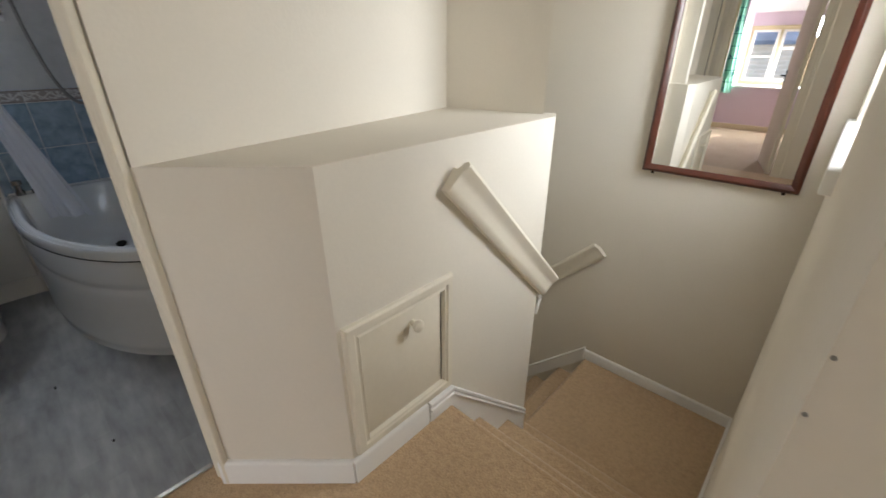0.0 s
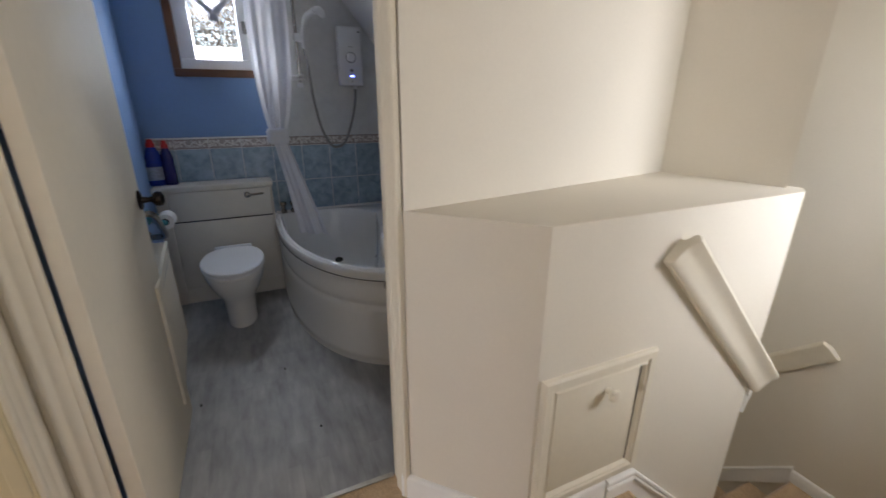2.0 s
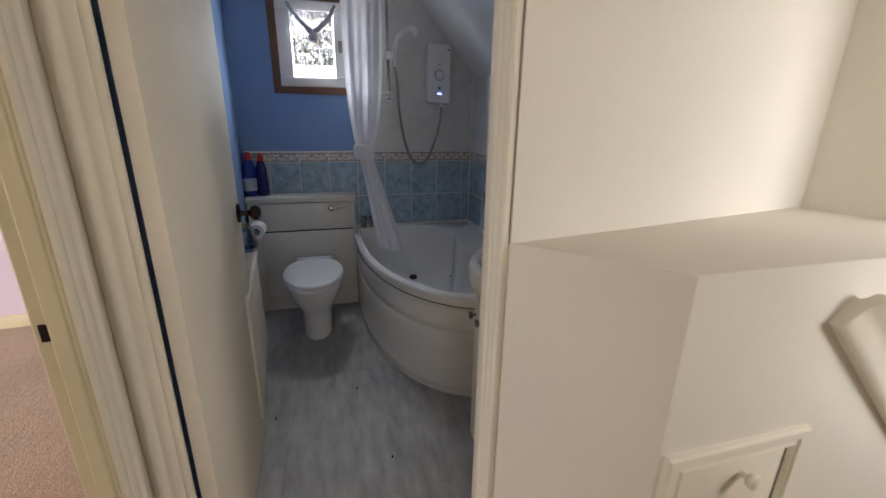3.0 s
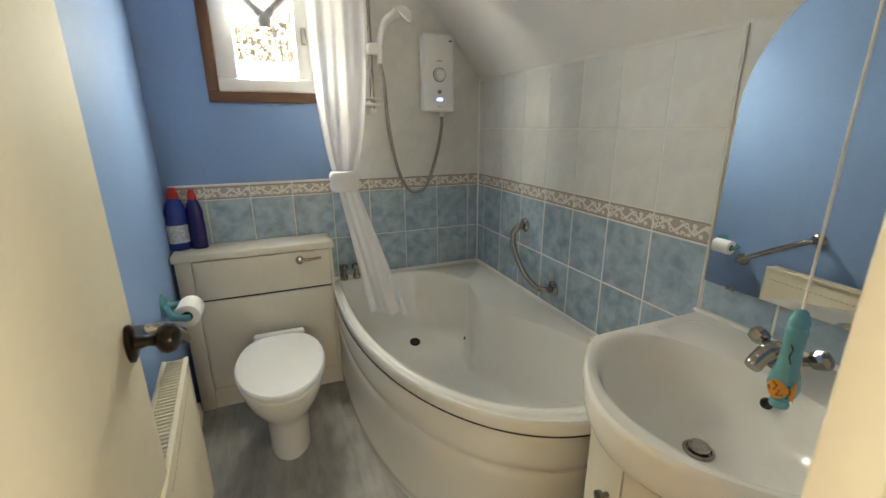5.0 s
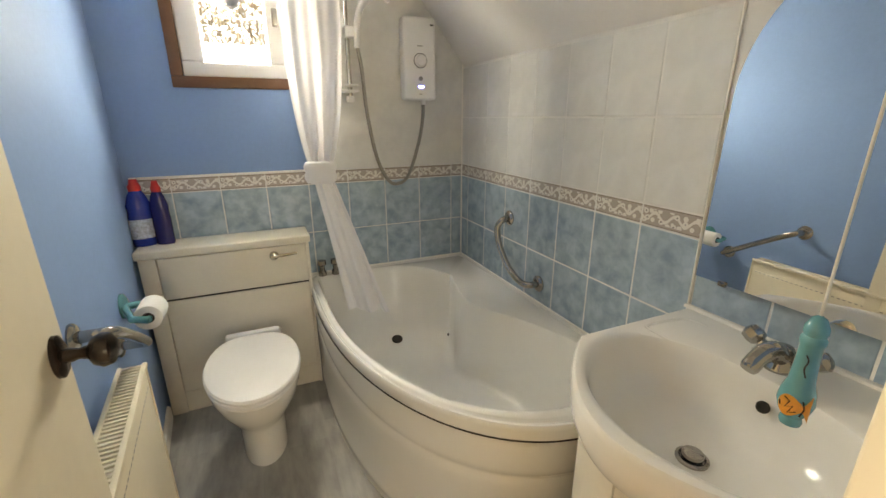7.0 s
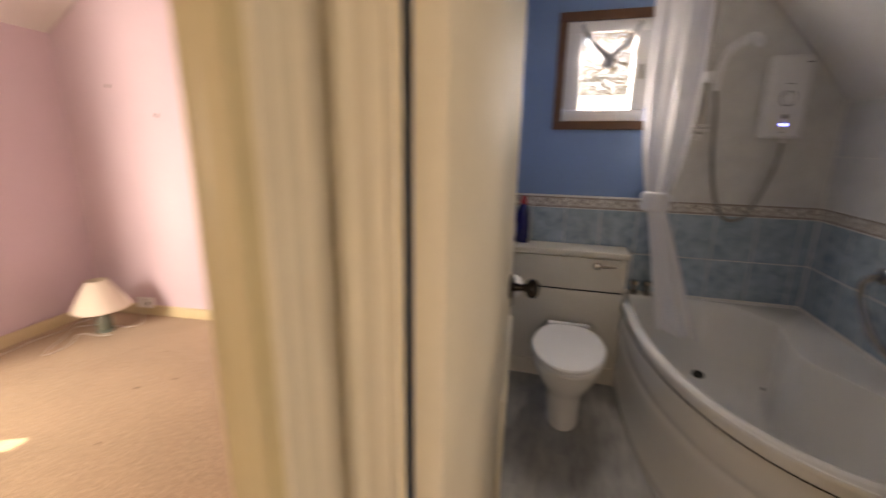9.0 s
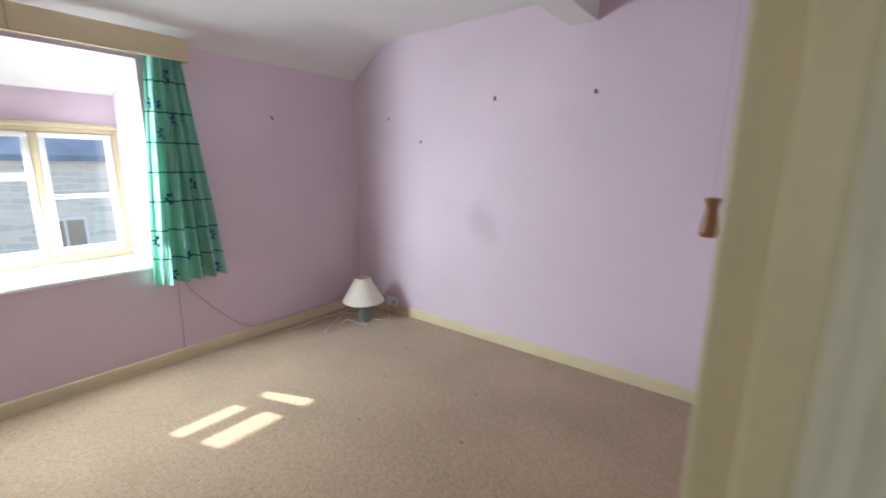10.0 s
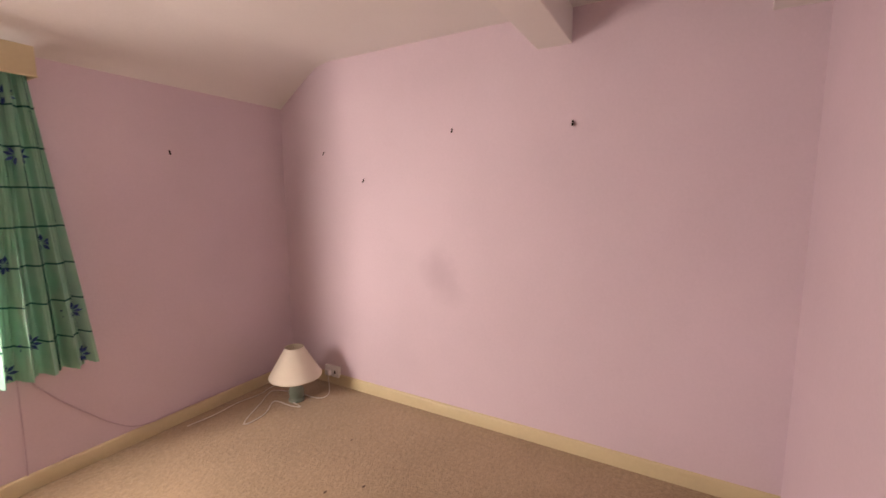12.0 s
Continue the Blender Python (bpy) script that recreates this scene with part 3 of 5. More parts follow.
architrave("trim_bedroom_architrave_head", N(JW - 0.08, 0.051) + Vector((0, 0, 2.0)), N(JE + 0.08, 0.051) + Vector((0, 0, 2.0)), (0, 0, 1), NV, 0.07, CREAM_GLOSS)
setting(obj("strike_plate", nbox(JW - 0.001, JW + 0.0015, 0.004, 0.018, 0.975, 1.010, 0), BLACK))

# ---- structure: bedroom ----
ROOM_U, CEIL, SILL_Z = 3.42, 2.45, 0.72
WL, WR, WIN = 1.755, 3.12, 2.70  # window recess along u
flat("floor_bedroom", [P(-0.1, -0.1), P(3.6, -0.1), N(0.4), N(-3.6)], 0, CARPET_PINK, 0.2)
wall("wall_bedroom_south", P(0, 0), P(3.6, 0), 0.53, 0, 2.25, PINK, [(WL, WR, SILL_Z - 0.03, 2.042)])
wall("wall_bedroom_window_back", P(1.5, -0.53), P(3.5, -0.53), 0.14, 0.3, 2.25, PINK, [(WL - 1.5, WIN - 1.5, SILL_Z - 0.03, 1.64)])
wall("wall_bedroom_west", P(0, 3.4), P(0, -0.6), 0.3, 0, 2.6, PINK)
wall("wall_bedroom_east", P(ROOM_U, -0.1), P(ROOM_U, 3.05), 0.05, 0, 2.6, PINK)
wall("wall_bedroom_north", N(0.4), N(-3.6), 0.022, 0, 2.6, PINK, [(nx(0.4) - nx(JE + 0.018), nx(0.4) - nx(JW - 0.018), -1, 2.002)])
bm = bmesh.new()
COVE = [(-0.05, 2.14), (0.0, 2.168), (0.28, 2.355), (0.40, 2.425), (0.52, CEIL), (3.5, CEIL - 0.0), (3.5, CEIL + 0.1), (-0.05, CEIL + 0.1)]
rings([[P(u, v, z) for v, z in COVE] for u in (-0.05, 3.6)], True, bm)
setting(obj("ceiling_bedroom", bm, WHITE, True))
setting(obj("beam_bedroom", pbox((-0.05, 2.07, 2.274), (3.6, 2.257, 2.60), 0.006), WHITE))
bm = bmesh.new()
rings([[P(u, v, z) for v, z in ((0.0, 2.038), (-0.53, 1.862), (-0.53, 1.90), (0.0, 2.06))] for u in (WL + 0.001, WR - 0.001)], True, bm)
setting(obj("ceiling_window_recess", bm, WHITE))
for nm, a, b in (("baseboard_south", P(0, 0), P(ROOM_U, 0)), ("baseboard_west", P(0, 3.29), P(0, 0)), ("baseboard_north", N(JW - 0.07), N(-3.47))):
    skirting(nm, a, b, 0.085, YELLOW_GLOSS)
setting(obj("window_board", pbox((WL + 0.004, -0.54, SILL_Z - 0.03), (WR, 0.004, SILL_Z), 0.01), WHITE_GLOSS))


# ---- things: landing ----
def hatch():
    """A painted cupboard hatch with a mitred moulded frame, a flat leaf and a round knob."""
    h = thing("wall_hatch", "cream painted cupboard hatch with moulded frame and knob", "hatch", place=(-0.832, 0.77, 0.37))
    x, y0, y1, z0, z1, w = -0.832, 0.540, 0.992, 0.118, 0.617, 0.052
    c = [Vector((x, y0, z0)), Vector((x, y1, z0)), Vector((x, y1, z1)), Vector((x, y0, z1))]
    k = [Vector((x, y0 + w, z0 + w)), Vector((x, y1 - w, z0 + w)), Vector((x, y1 - w, z1 - w)), Vector((x, y0 + w, z1 - w))]
    for i in range(4):
        j = (i + 1) % 4
        bm = bmesh.new()
        rows = []
        for a, b in ((c[i], k[i]), (c[j], k[j])):
            d = b - a
            rows.append([a + d * s + Vector((o, 0, 0)) for s, o in ((0, 0), (0, 0.016), (0.12, 0.022), (0.55, 0.022), (0.66, 0.017), (0.76, 0.017), (0.86, 0.021), (0.97, 0.013), (1, 0))])
        part("frame_rail", rings(rows, True, bm), CREAM_GLOSS, h)
    leaf = part("leaf", box((x, y0 + w - 0.002, z0 + w - 0.002), (x + 0.008, y1 - w + 0.002, z1 - w + 0.002), None, 0.002), CREAM_GLOSS, h)
    m = Matrix.Translation((x + 0.008, 0.80, 0.508)) @ Matrix.Rotation(radians(90), 4, "Y")
    part("knob", lathe([(0.010, 0), (0.011, 0.006), (0.008, 0.012), (0.009, 0.018), (0.018, 0.023), (0.022, 0.031), (0.020, 0.039), (0.011, 0.043), (0.0, 0.044)], m), CREAM_GLOSS, leaf, "round painted knob")
    part("gap", box((x + 0.0005, y1 - w - 0.004, z0 + w), (x + 0.0095, y1 - w - 0.001, z1 - w)), DARK, h)
    return h


hatch()


def handrail(name, a, b, out, label):
    """A moulded timber rail: cap, waisted face and foot; it stands off the wall on plain blocks."""
    a, b, out = Vector(a), Vector(b), Vector(out)
    d = (b - a).normalized()
    upd = (Vector((0, 0, 1)) - d * d.z).normalized()
    r = thing(name, label, "handrail", place=tuple((a + b) / 2))
    prof = [(0.0, -0.058), (0.010, -0.062), (0.026, -0.060), (0.034, -0.050), (0.037, -0.030), (0.040, -0.005), (0.046, 0.018), (0.056, 0.032), (0.060, 0.042), (0.056, 0.053),
            (0.044, 0.060), (0.032, 0.054), (0.024, 0.036), (0.014, 0.026), (0.0, 0.030)]
    rows = [[p + out * x + upd * y for x, y in prof] for p in (a, b)]
    part("rail", rings(rows), CREAM_GLOSS, r)
    for p, way in ((a, -d), (b, d)):
        cap = [[p + way * o + out * (0.03 + (x - 0.03) * s) + upd * y * s for x, y in prof] for o, s in ((0.0, 1.0), (0.004, 0.99), (0.008, 0.93))]
        part("end_cap", rings(cap), CREAM_GLOSS, r)
    return r


handrail("handrail", (-0.829, 0.992, 0.960), (-0.829, 1.672, 0.285), (1, 0, 0), "thick cream painted handrail sloping down beside the stairs")
handrail("handrail", (-0.958, NY - 0.003, 0.065), (-1.75, NY - 0.003, -0.70), (0, -1, 0), "cream painted handrail fixed low on the stair wall")
scroll = thing("stair_scroll", "small white painted scroll bracket at the wall end", "bracket", place=(-0.82, 1.63, 0.2))
part("scroll", tube(smooth_line([(-0.835, 1.634, 0.12), (-0.835, 1.648, 0.17), (-0.835, 1.660, 0.195), (-0.835, 1.655, 0.215), (-0.835, 1.640, 0.21)], 5), 0.012, 8), WHITE_GLOSS, scroll)


def framed_mirror():
    m = thing("wall_mirror", "tall wall mirror in a dark mahogany frame", "mirror", place=(-0.42, NY, 0.66))
    x0, x1, z0, z1, w, y = -0.79, -0.043, 0.663, 1.78, 0.042, NY - 0.003
    c = [Vector((x0, y, z0)), Vector((x1, y, z0)), Vector((x1, y, z1)), Vector((x0, y, z1))]
    k = [Vector((x0 + w, y, z0 + w)), Vector((x1 - w, y, z0 + w)), Vector((x1 - w, y, z1 - w)), Vector((x0 + w, y, z1 - w))]
    for i in range(4):
        j = (i + 1) % 4
        rows = []
        for a, b in ((c[i], k[i]), (c[j], k[j])):
            d = b - a
            rows.append([a + d * s + Vector((0, -o, 0)) for s, o in ((0, 0), (0, 0.014), (0.15, 0.022), (0.4, 0.026), (0.7, 0.020), (0.85, 0.012), (1, 0.010), (1, 0))])
        part("frame_rail", rings(rows), MAHOGANY, m, "dark red mahogany rail")
    part("mirror_glass", box((x0 + w - 0.004, y - 0.008, z0 + w - 0.004), (x1 - w + 0.004, y - 0.002, z1 - w + 0.004)), MIRROR, m, "silvered glass")
    for x in (x0 + 0.06, x1 - 0.06):
        part("clip", box((x - 0.008, y - 0.012, z0 - 0.014), (x + 0.008, y, z0 + 0.004), None, 0.002), BLACK, m)
    # it hangs a little proud of the wall on its west side
    hinge = Vector((x1, NY, 0))
    m.matrix_world = Matrix.Translation(hinge) @ Matrix.Rotation(radians(1.2), 4, "Z") @ Matrix.Translation(-hinge) @ m.matrix_world


framed_mirror()
# hinge leaves left on the end of the stair wall
for z in (1.157, 1.192):
    hp = thing("hinge_screw", "small steel screw head in painted timber", "screw", "screws in the wall end", place=(0.058, 0.279, z))
    part("head", lathe([(0.0013, 0), (0.0013, 0.0006), (0.0006, 0.001)], Matrix.Translation((0.054, 0.2795, z)) @ Matrix.Rotation(radians(90), 4, "X"), 10), STEEL, hp)


# ---- doors ----
def knob_set(door, x, y, z, way, material):
    """A rose, neck and oval knob; way is +1 or -1 along y."""
    m = Matrix.Translation((x, y, z)) @ Matrix.Rotation(radians(-90 * way), 4, "X")
    k = part("door_knob", lathe([(0.012, 0.0), (0.012, 0.020), (0.009, 0.030), (0.012, 0.042), (0.024, 0.050), (0.029, 0.062), (0.026, 0.074), (0.014, 0.082), (0.0, 0.083)], m), material, door, "black iron knob")
    rose = lathe([(0.024, 0.0), (0.024, 0.006), (0.018, 0.011), (0.0, 0.012)], m @ Matrix.Diagonal((1, 1.55, 1, 1)))
    part("rose", rose, material, k)


bath_door = thing("bathroom_door", "cream painted flush door standing open with black knob", "door", place=(-1.58, -0.55, 0))
part("leaf", box((-1.965, -0.572, 0.008), (-1.203, -0.531, 1.98), None, 0.003), CREAM_GLOSS, bath_door)
knob_set(bath_door, -1.925, -0.531, 1.012, 1, BLACK)
knob_set(bath_door, -1.925, -0.572, 1.012, -1, BLACK)
part("hinge", box((-1.2045, -0.5735, 1.72), (-1.2015, -0.545, 1.80)), STEEL, bath_door)
part("hinge", box((-1.2045, -0.5735, 0.22), (-1.2015, -0.545, 0.30)), STEEL, bath_door)
part("latch_plate", box((-1.9665, -0.560, 0.96), (-1.9645, -0.543, 1.06)), STEEL, bath_door)

bed_door = thing("bedroom_door", "cream painted bedroom door standing open into the room", "door", place=(-0.32, -0.66, 0))
DM = Matrix.Translation((-0.318, -0.70, 0)) @ Matrix.Rotation(radians(-102), 4, "Z")
part("leaf", box((0, -0.04, 0.008), (0.73, 0, 1.98), DM, 0.003), CREAM_GLOSS, bed_door)
part("lever", tube([DM @ Vector((0.68, -0.04, 1.02)), DM @ Vector((0.68, -0.085, 1.02)), DM @ Vector((0.67, -0.09, 1.02)), DM @ Vector((0.58, -0.09, 1.02))], 0.009), BLACK, bed_door, "black lever handle")
part("backplate", box((0.66, -0.046, 0.94), (0.70, -0.04, 1.08), DM, 0.002), BLACK, bed_door)

# ---- things: bathroom ----
def wc_unit():
    u = thing("toilet_unit", "cream laminate unit boxing in the toilet cistern", "cabinet", place=(-3.3, -0.37, 0))
    part("carcass", box((-3.385, -0.722, 0.0), (-3.222, -0.018, 0.796), None, 0.002), LAMINATE, u)
    part("plinth", box((-3.226, -0.655, 0.0), (-3.216, -0.020, 0.108)), LAMINATE, u)
    part("filler", box((-3.226, -0.722, 0.0), (-3.206, -0.656, 0.796), None, 0.003), LAMINATE, u)
    part("end_panel", box((-3.385, -0.028, 0.0), (-3.205, -0.014, 0.796), None, 0.003), LAMINATE, u)
    part("upper_panel", box((-3.226, -0.650, 0.597), (-3.206, -0.032, 0.790), None, 0.004), LAMINATE, u)
    part("lower_panel", box((-3.226, -0.650, 0.115), (-3.206, -0.032, 0.588), None, 0.004), LAMINATE, u)
    part("dark_joint", box((-3.224, -0.651, 0.586), (-3.214, -0.031, 0.599)), DARK, u)
    lever = part("flush_lever", tube(smooth_line([(-3.188, -0.175, 0.748), (-3.182, -0.12, 0.752), (-3.180, -0.075, 0.756)], 4), [0.008] * 4 + [0.007] * 4 + [0.006]), CHROME, u, "chrome flush lever")
    part("boss", lathe([(0.021, 0), (0.021, 0.010), (0.015, 0.020), (0.0, 0.024)], Matrix.Translation((-3.206, -0.178, 0.748)) @ Matrix.Rotation(radians(90), 4, "Y")), CHROME, lever)


wc_unit()
wt = thing("cistern_worktop", "pale speckled worktop on the toilet unit", "worktop", place=(-3.29, -0.37, 0.797))
part("top", box((-3.388, -0.732, 0.797), (-3.192, -0.006, 0.834), None, 0.007, 3), LAMINATE, wt)


def egg(cx, cy, length, width, n=40, back=0.55):
    """A toilet outline: squarish at the back (-x), round in front (+x)."""
    out = []
    for i in range(n):
        a = 2 * math.pi * i / n
        c, s = math.cos(a), math.sin(a)
        p = 2.0 if c > 0 else 2.9
        r = (abs(c) ** p + abs(s) ** p) ** (-1 / p)
        w = width / 2 * (1.0 if c > 0 else 1.0 - 0.10 * abs(c))
        out.append((cx + r * c * length * (1 - back if c < 0 else back), cy + r * s * w))
    return out


def toilet():
    t = thing("toilet", "white ceramic back-to-wall toilet with the lid closed", "toilet", place=(-2.85, -0.315, 0))
    cy = -0.312
    rows = []
    for z, L, W, cx in ((0.0, 0.30, 0.180, -2.860), (0.015, 0.302, 0.182, -2.86), (0.05, 0.292, 0.178, -2.862), (0.12, 0.298, 0.188, -2.862), (0.165, 0.305, 0.196, -2.860), (0.205, 0.335, 0.228, -2.850),
                        (0.25, 0.385, 0.275, -2.837), (0.30, 0.435, 0.315, -2.826), (0.35, 0.475, 0.342, -2.818), (0.385, 0.495, 0.352, -2.815), (0.392, 0.49, 0.346, -2.815)):
        rows.append([(x, y, z) for x, y in egg(cx, cy, L, W)])
    part("pan", rings(rows), CERAMIC, t)
    part("neck", box((-3.205, cy - 0.085, 0.0), (-2.93, cy + 0.085, 0.33), None, 0.03, 3), CERAMIC, t)
    part("pan_back", box((-3.205, cy - 0.125, 0.30), (-2.98, cy + 0.125, 0.388), None, 0.025, 3), CERAMIC, t)
    seat = [[(x, y, z) for x, y in egg(-2.815, cy, L, W)] for z, L, W in ((0.394, 0.50, 0.350), (0.398, 0.512, 0.360), (0.406, 0.514, 0.362), (0.410, 0.508, 0.357))]
    part("seat", rings(seat), PLASTIC, t)
    lid = [[(x, y, z) for x, y in egg(-2.815, cy, L, W)] for z, L, W in ((0.412, 0.510, 0.358), (0.417, 0.520, 0.366), (0.427, 0.520, 0.366), (0.434, 0.508, 0.354), (0.4375, 0.46, 0.31), (0.439, 0.30, 0.20), (0.4395, 0.1, 0.07))]
    lid_ob = part("lid", rings(lid), PLASTIC, t, "closed glossy white lid")
    part("hinge_bar", box((-3.092, cy - 0.115, 0.40), (-3.055, cy + 0.115, 0.4365), None, 0.010, 3), PLASTIC, lid_ob)
    return t


toilet()


def squeeze_bottle(x, y, z, h, r, body, cap, label, lean=0.0, wrap=False):
    b = thing("cleaner_bottle", label, "bottle", "cleaner bottles", place=(x, y, z))
    m = Matrix.Translation((x, y, z)) @ Matrix.Rotation(lean, 4, "Z") @ Matrix.Diagonal((0.75, 1.15, 1, 1))
    part("body", lathe([(r * 0.94, 0), (r, 0.006), (r, h * 0.42), (r * 0.93, h * 0.52), (r * 0.98, h * 0.62), (r * 0.72, h * 0.76), (r * 0.48, h * 0.83)], m), body, b)
    part("cap", lathe([(r * 0.52, h * 0.83), (r * 0.54, h * 0.90), (r * 0.40, h * 0.93), (r * 0.30, h), (0, h)], m), cap, b, "red cap")
    if wrap:
        part("label", lathe([(r * 1.01, h * 0.12), (r * 1.012, h * 0.14), (r * 1.012, h * 0.40), (r * 0.99, h * 0.42)], m), LABEL_PAPER, b, "pale printed label")


squeeze_bottle(-3.325, -0.700, 0.834, 0.295, 0.041, BLUE_BOTTLE, RED, "dark blue cleaner bottle with a red cap", 0.3, True)
squeeze_bottle(-3.318, -0.622, 0.834, 0.285, 0.033, NAVY_BOTTLE, RED, "slim navy cleaner bottle with a red cap", -0.2)


# corner bath
BC = Vector((-2.72, 0.45))
def bath_outline(n=112):
    """The outer rim, corner at the two walls and a bowed front."""
    pts = [(-3.388, -0.022)]
    for i in range(61):
        a = math.pi / 2 * i / 60
        p = 2.3
        c, s = math.sin(a), math.cos(a)
        pts.append((-3.05 + 1.195 * c ** (2 / p), 0.66 - 0.683 * s ** (2 / p)))
    pts += [(-1.855, 0.913), (-3.388, 0.913)]
    poly = [Vector(p) for p in pts]
    out = []
    for i in range(n):
        a = 2 * math.pi * i / n
        d = Vector((math.cos(a), math.sin(a)))
        best = None
        for p, q in zip(poly, poly[1:] + poly[:1]):
            e = q - p
            det = d.x * -e.y + d.y * e.x
            if abs(det) < 1e-9:
                continue
            w = p - BC
            t = (w.x * -e.y + w.y * e.x) / det
            s = (d.x * w.y - d.y * w.x) / det
            if t > 0 and -1e-6 <= s <= 1 + 1e-6 and (best is None or t < best):
                best = t
        out.append(BC + d * best)
    return out


def corner_bath():
    b = thing("corner_bath", "white acrylic offset corner bath with curved panel", "bath", place=(-2.7, 0.4, 0))
    o = bath_outline(168)
    n = len(o)

    # share of the way to the rim at which the tub's edge lies, by angle: a wide waved deck along the back
    edge = ((-math.pi, 0.93), (-2.6, 0.905), (0.35, 0.905), (0.60, 0.87), (0.76, 0.76), (0.92, 0.54), (1.12, 0.42), (1.57, 0.37), (2.1, 0.40), (2.45, 0.47), (2.68, 0.62), (2.9, 0.82), (math.pi, 0.93))

    def share(a):
        for (a0, f0), (a1, f1) in zip(edge, edge[1:]):
            if a <= a1:
                return f0 + (f1 - f0) * (a - a0) / (a1 - a0)
        return edge[-1][1]

    def inner(i, k):
        d = o[i] - BC
        a = math.atan2(d.y, d.x)
        soft = 0.09 + 0.9 * max(0.0, 1.0 - k)
        w = [(-2, 1), (-1, 2), (0, 3), (1, 2), (2, 1)]
        f = sum(share((a + q * soft + math.pi) % (2 * math.pi) - math.pi) * c for q, c in w) / 9
        return BC + d.normalized() * min(d.length * f, 1.10) * k

    rim_out = [(0.985, 0.505), (1.0, 0.515), (1.0, 0.545), (0.997, 0.554), (0.990, 0.559), (0.980, 0.559), (0.972, 0.554), (0.966, 0.5505), (0.960, 0.5515), (0.952, 0.557), (0.944, 0.560)]
    rows = [[(*(BC + (p - BC) * s), z) for p in o] for s, z in rim_out]
    for k, z in ((1.022, 0.561), (1.008, 0.560), (0.997, 0.553), (0.985, 0.535), (0.968, 0.49), (0.945, 0.42), (0.915, 0.35), (0.875, 0.285), (0.82, 0.238), (0.75, 0.208), (0.66, 0.191), (0.5, 0.179), (0.25, 0.172), (0.05, 0.170)):
        rows.append([(*inner(i, k), z) for i in range(n)])
    bm = rings(rows, False)
    bm.faces.new([v for v in bm.verts][-n:])
    part("tub", bm, ACRYLIC, b)
    prof = [(0.970, 0.0), (0.970, 0.03), (0.977, 0.036), (0.978, 0.06), (0.973, 0.068), (0.974, 0.20), (0.979, 0.290), (0.982, 0.325), (0.978, 0.345), (0.969, 0.355), (0.970, 0.366), (0.984, 0.378), (0.990, 0.40), (0.990, 0.430), (0.984, 0.462), (0.976, 0.486), (0.966, 0.496), (0.966, 0.504)]
    keep = [i for i in range(n) if o[i].y < 0.62 and not (o[i].x < -3.34 and o[i].y > 0.0)]
    start = next(i for i in keep if (i - 1) % n not in keep)
    order = [(start + j) % n for j in range(len(keep))]
    bm = bmesh.new()
    cols = [[bm.verts.new((*(BC + (o[i] - BC) * s), z)) for s, z in prof] for i in order]
    for a, c in zip(cols, cols[1:]):
        for j in range(len(prof) - 1):
            bm.faces.new((a[j], c[j], c[j + 1], a[j + 1]))
    part("panel", bm, ACRYLIC, b, "curved moulded bath panel")
    part("joint", tube([(*(BC + (o[i] - BC) * 1.001), 0.5115) for i in order], 0.0024, 6), DARK, b, "dark joint under the rim")
    part("plug_hole", lathe([(0.030, -0.02), (0.030, 0.004), (0.024, 0.007), (0.020, 0.006), (0.0, 0.006)], Matrix.Translation((-3.128, 0.396, 0.2015)) @ Matrix.Rotation(radians(15.8), 4, "Y") @ Matrix.Rotation(radians(2.6), 4, "X"), 20), DARK, b, "dark plug hole")
    part("jet", lathe([(0.009, 0.0), (0.009, 0.003), (0.0, 0.004)], Matrix.Translation((-3.017, 0.6595, 0.2278)) @ Matrix.Rotation(radians(69), 4, "X"), 12), DARK, b)
    # taps behind the curtain
    for y in (0.055, 0.125):
        part("tap", lathe([(0.022, 0), (0.022, 0.02), (0.014, 0.03), (0.014, 0.055), (0.024, 0.062), (0.022, 0.085), (0.0, 0.09)], Matrix.Translation((-3.345, y, 0.56))), CHROME, b, "chrome pillar tap")
    return b


corner_bath()
end_panel = thing("bath_end_panel", "cream laminate panel closing the end of the bath", "panel", place=(-1.86, 0.72, 0))
part("board", box((-1.900, 0.57, 0.0), (-1.884, 0.910, 0.50), None, 0.002), LAMINATE, end_panel)


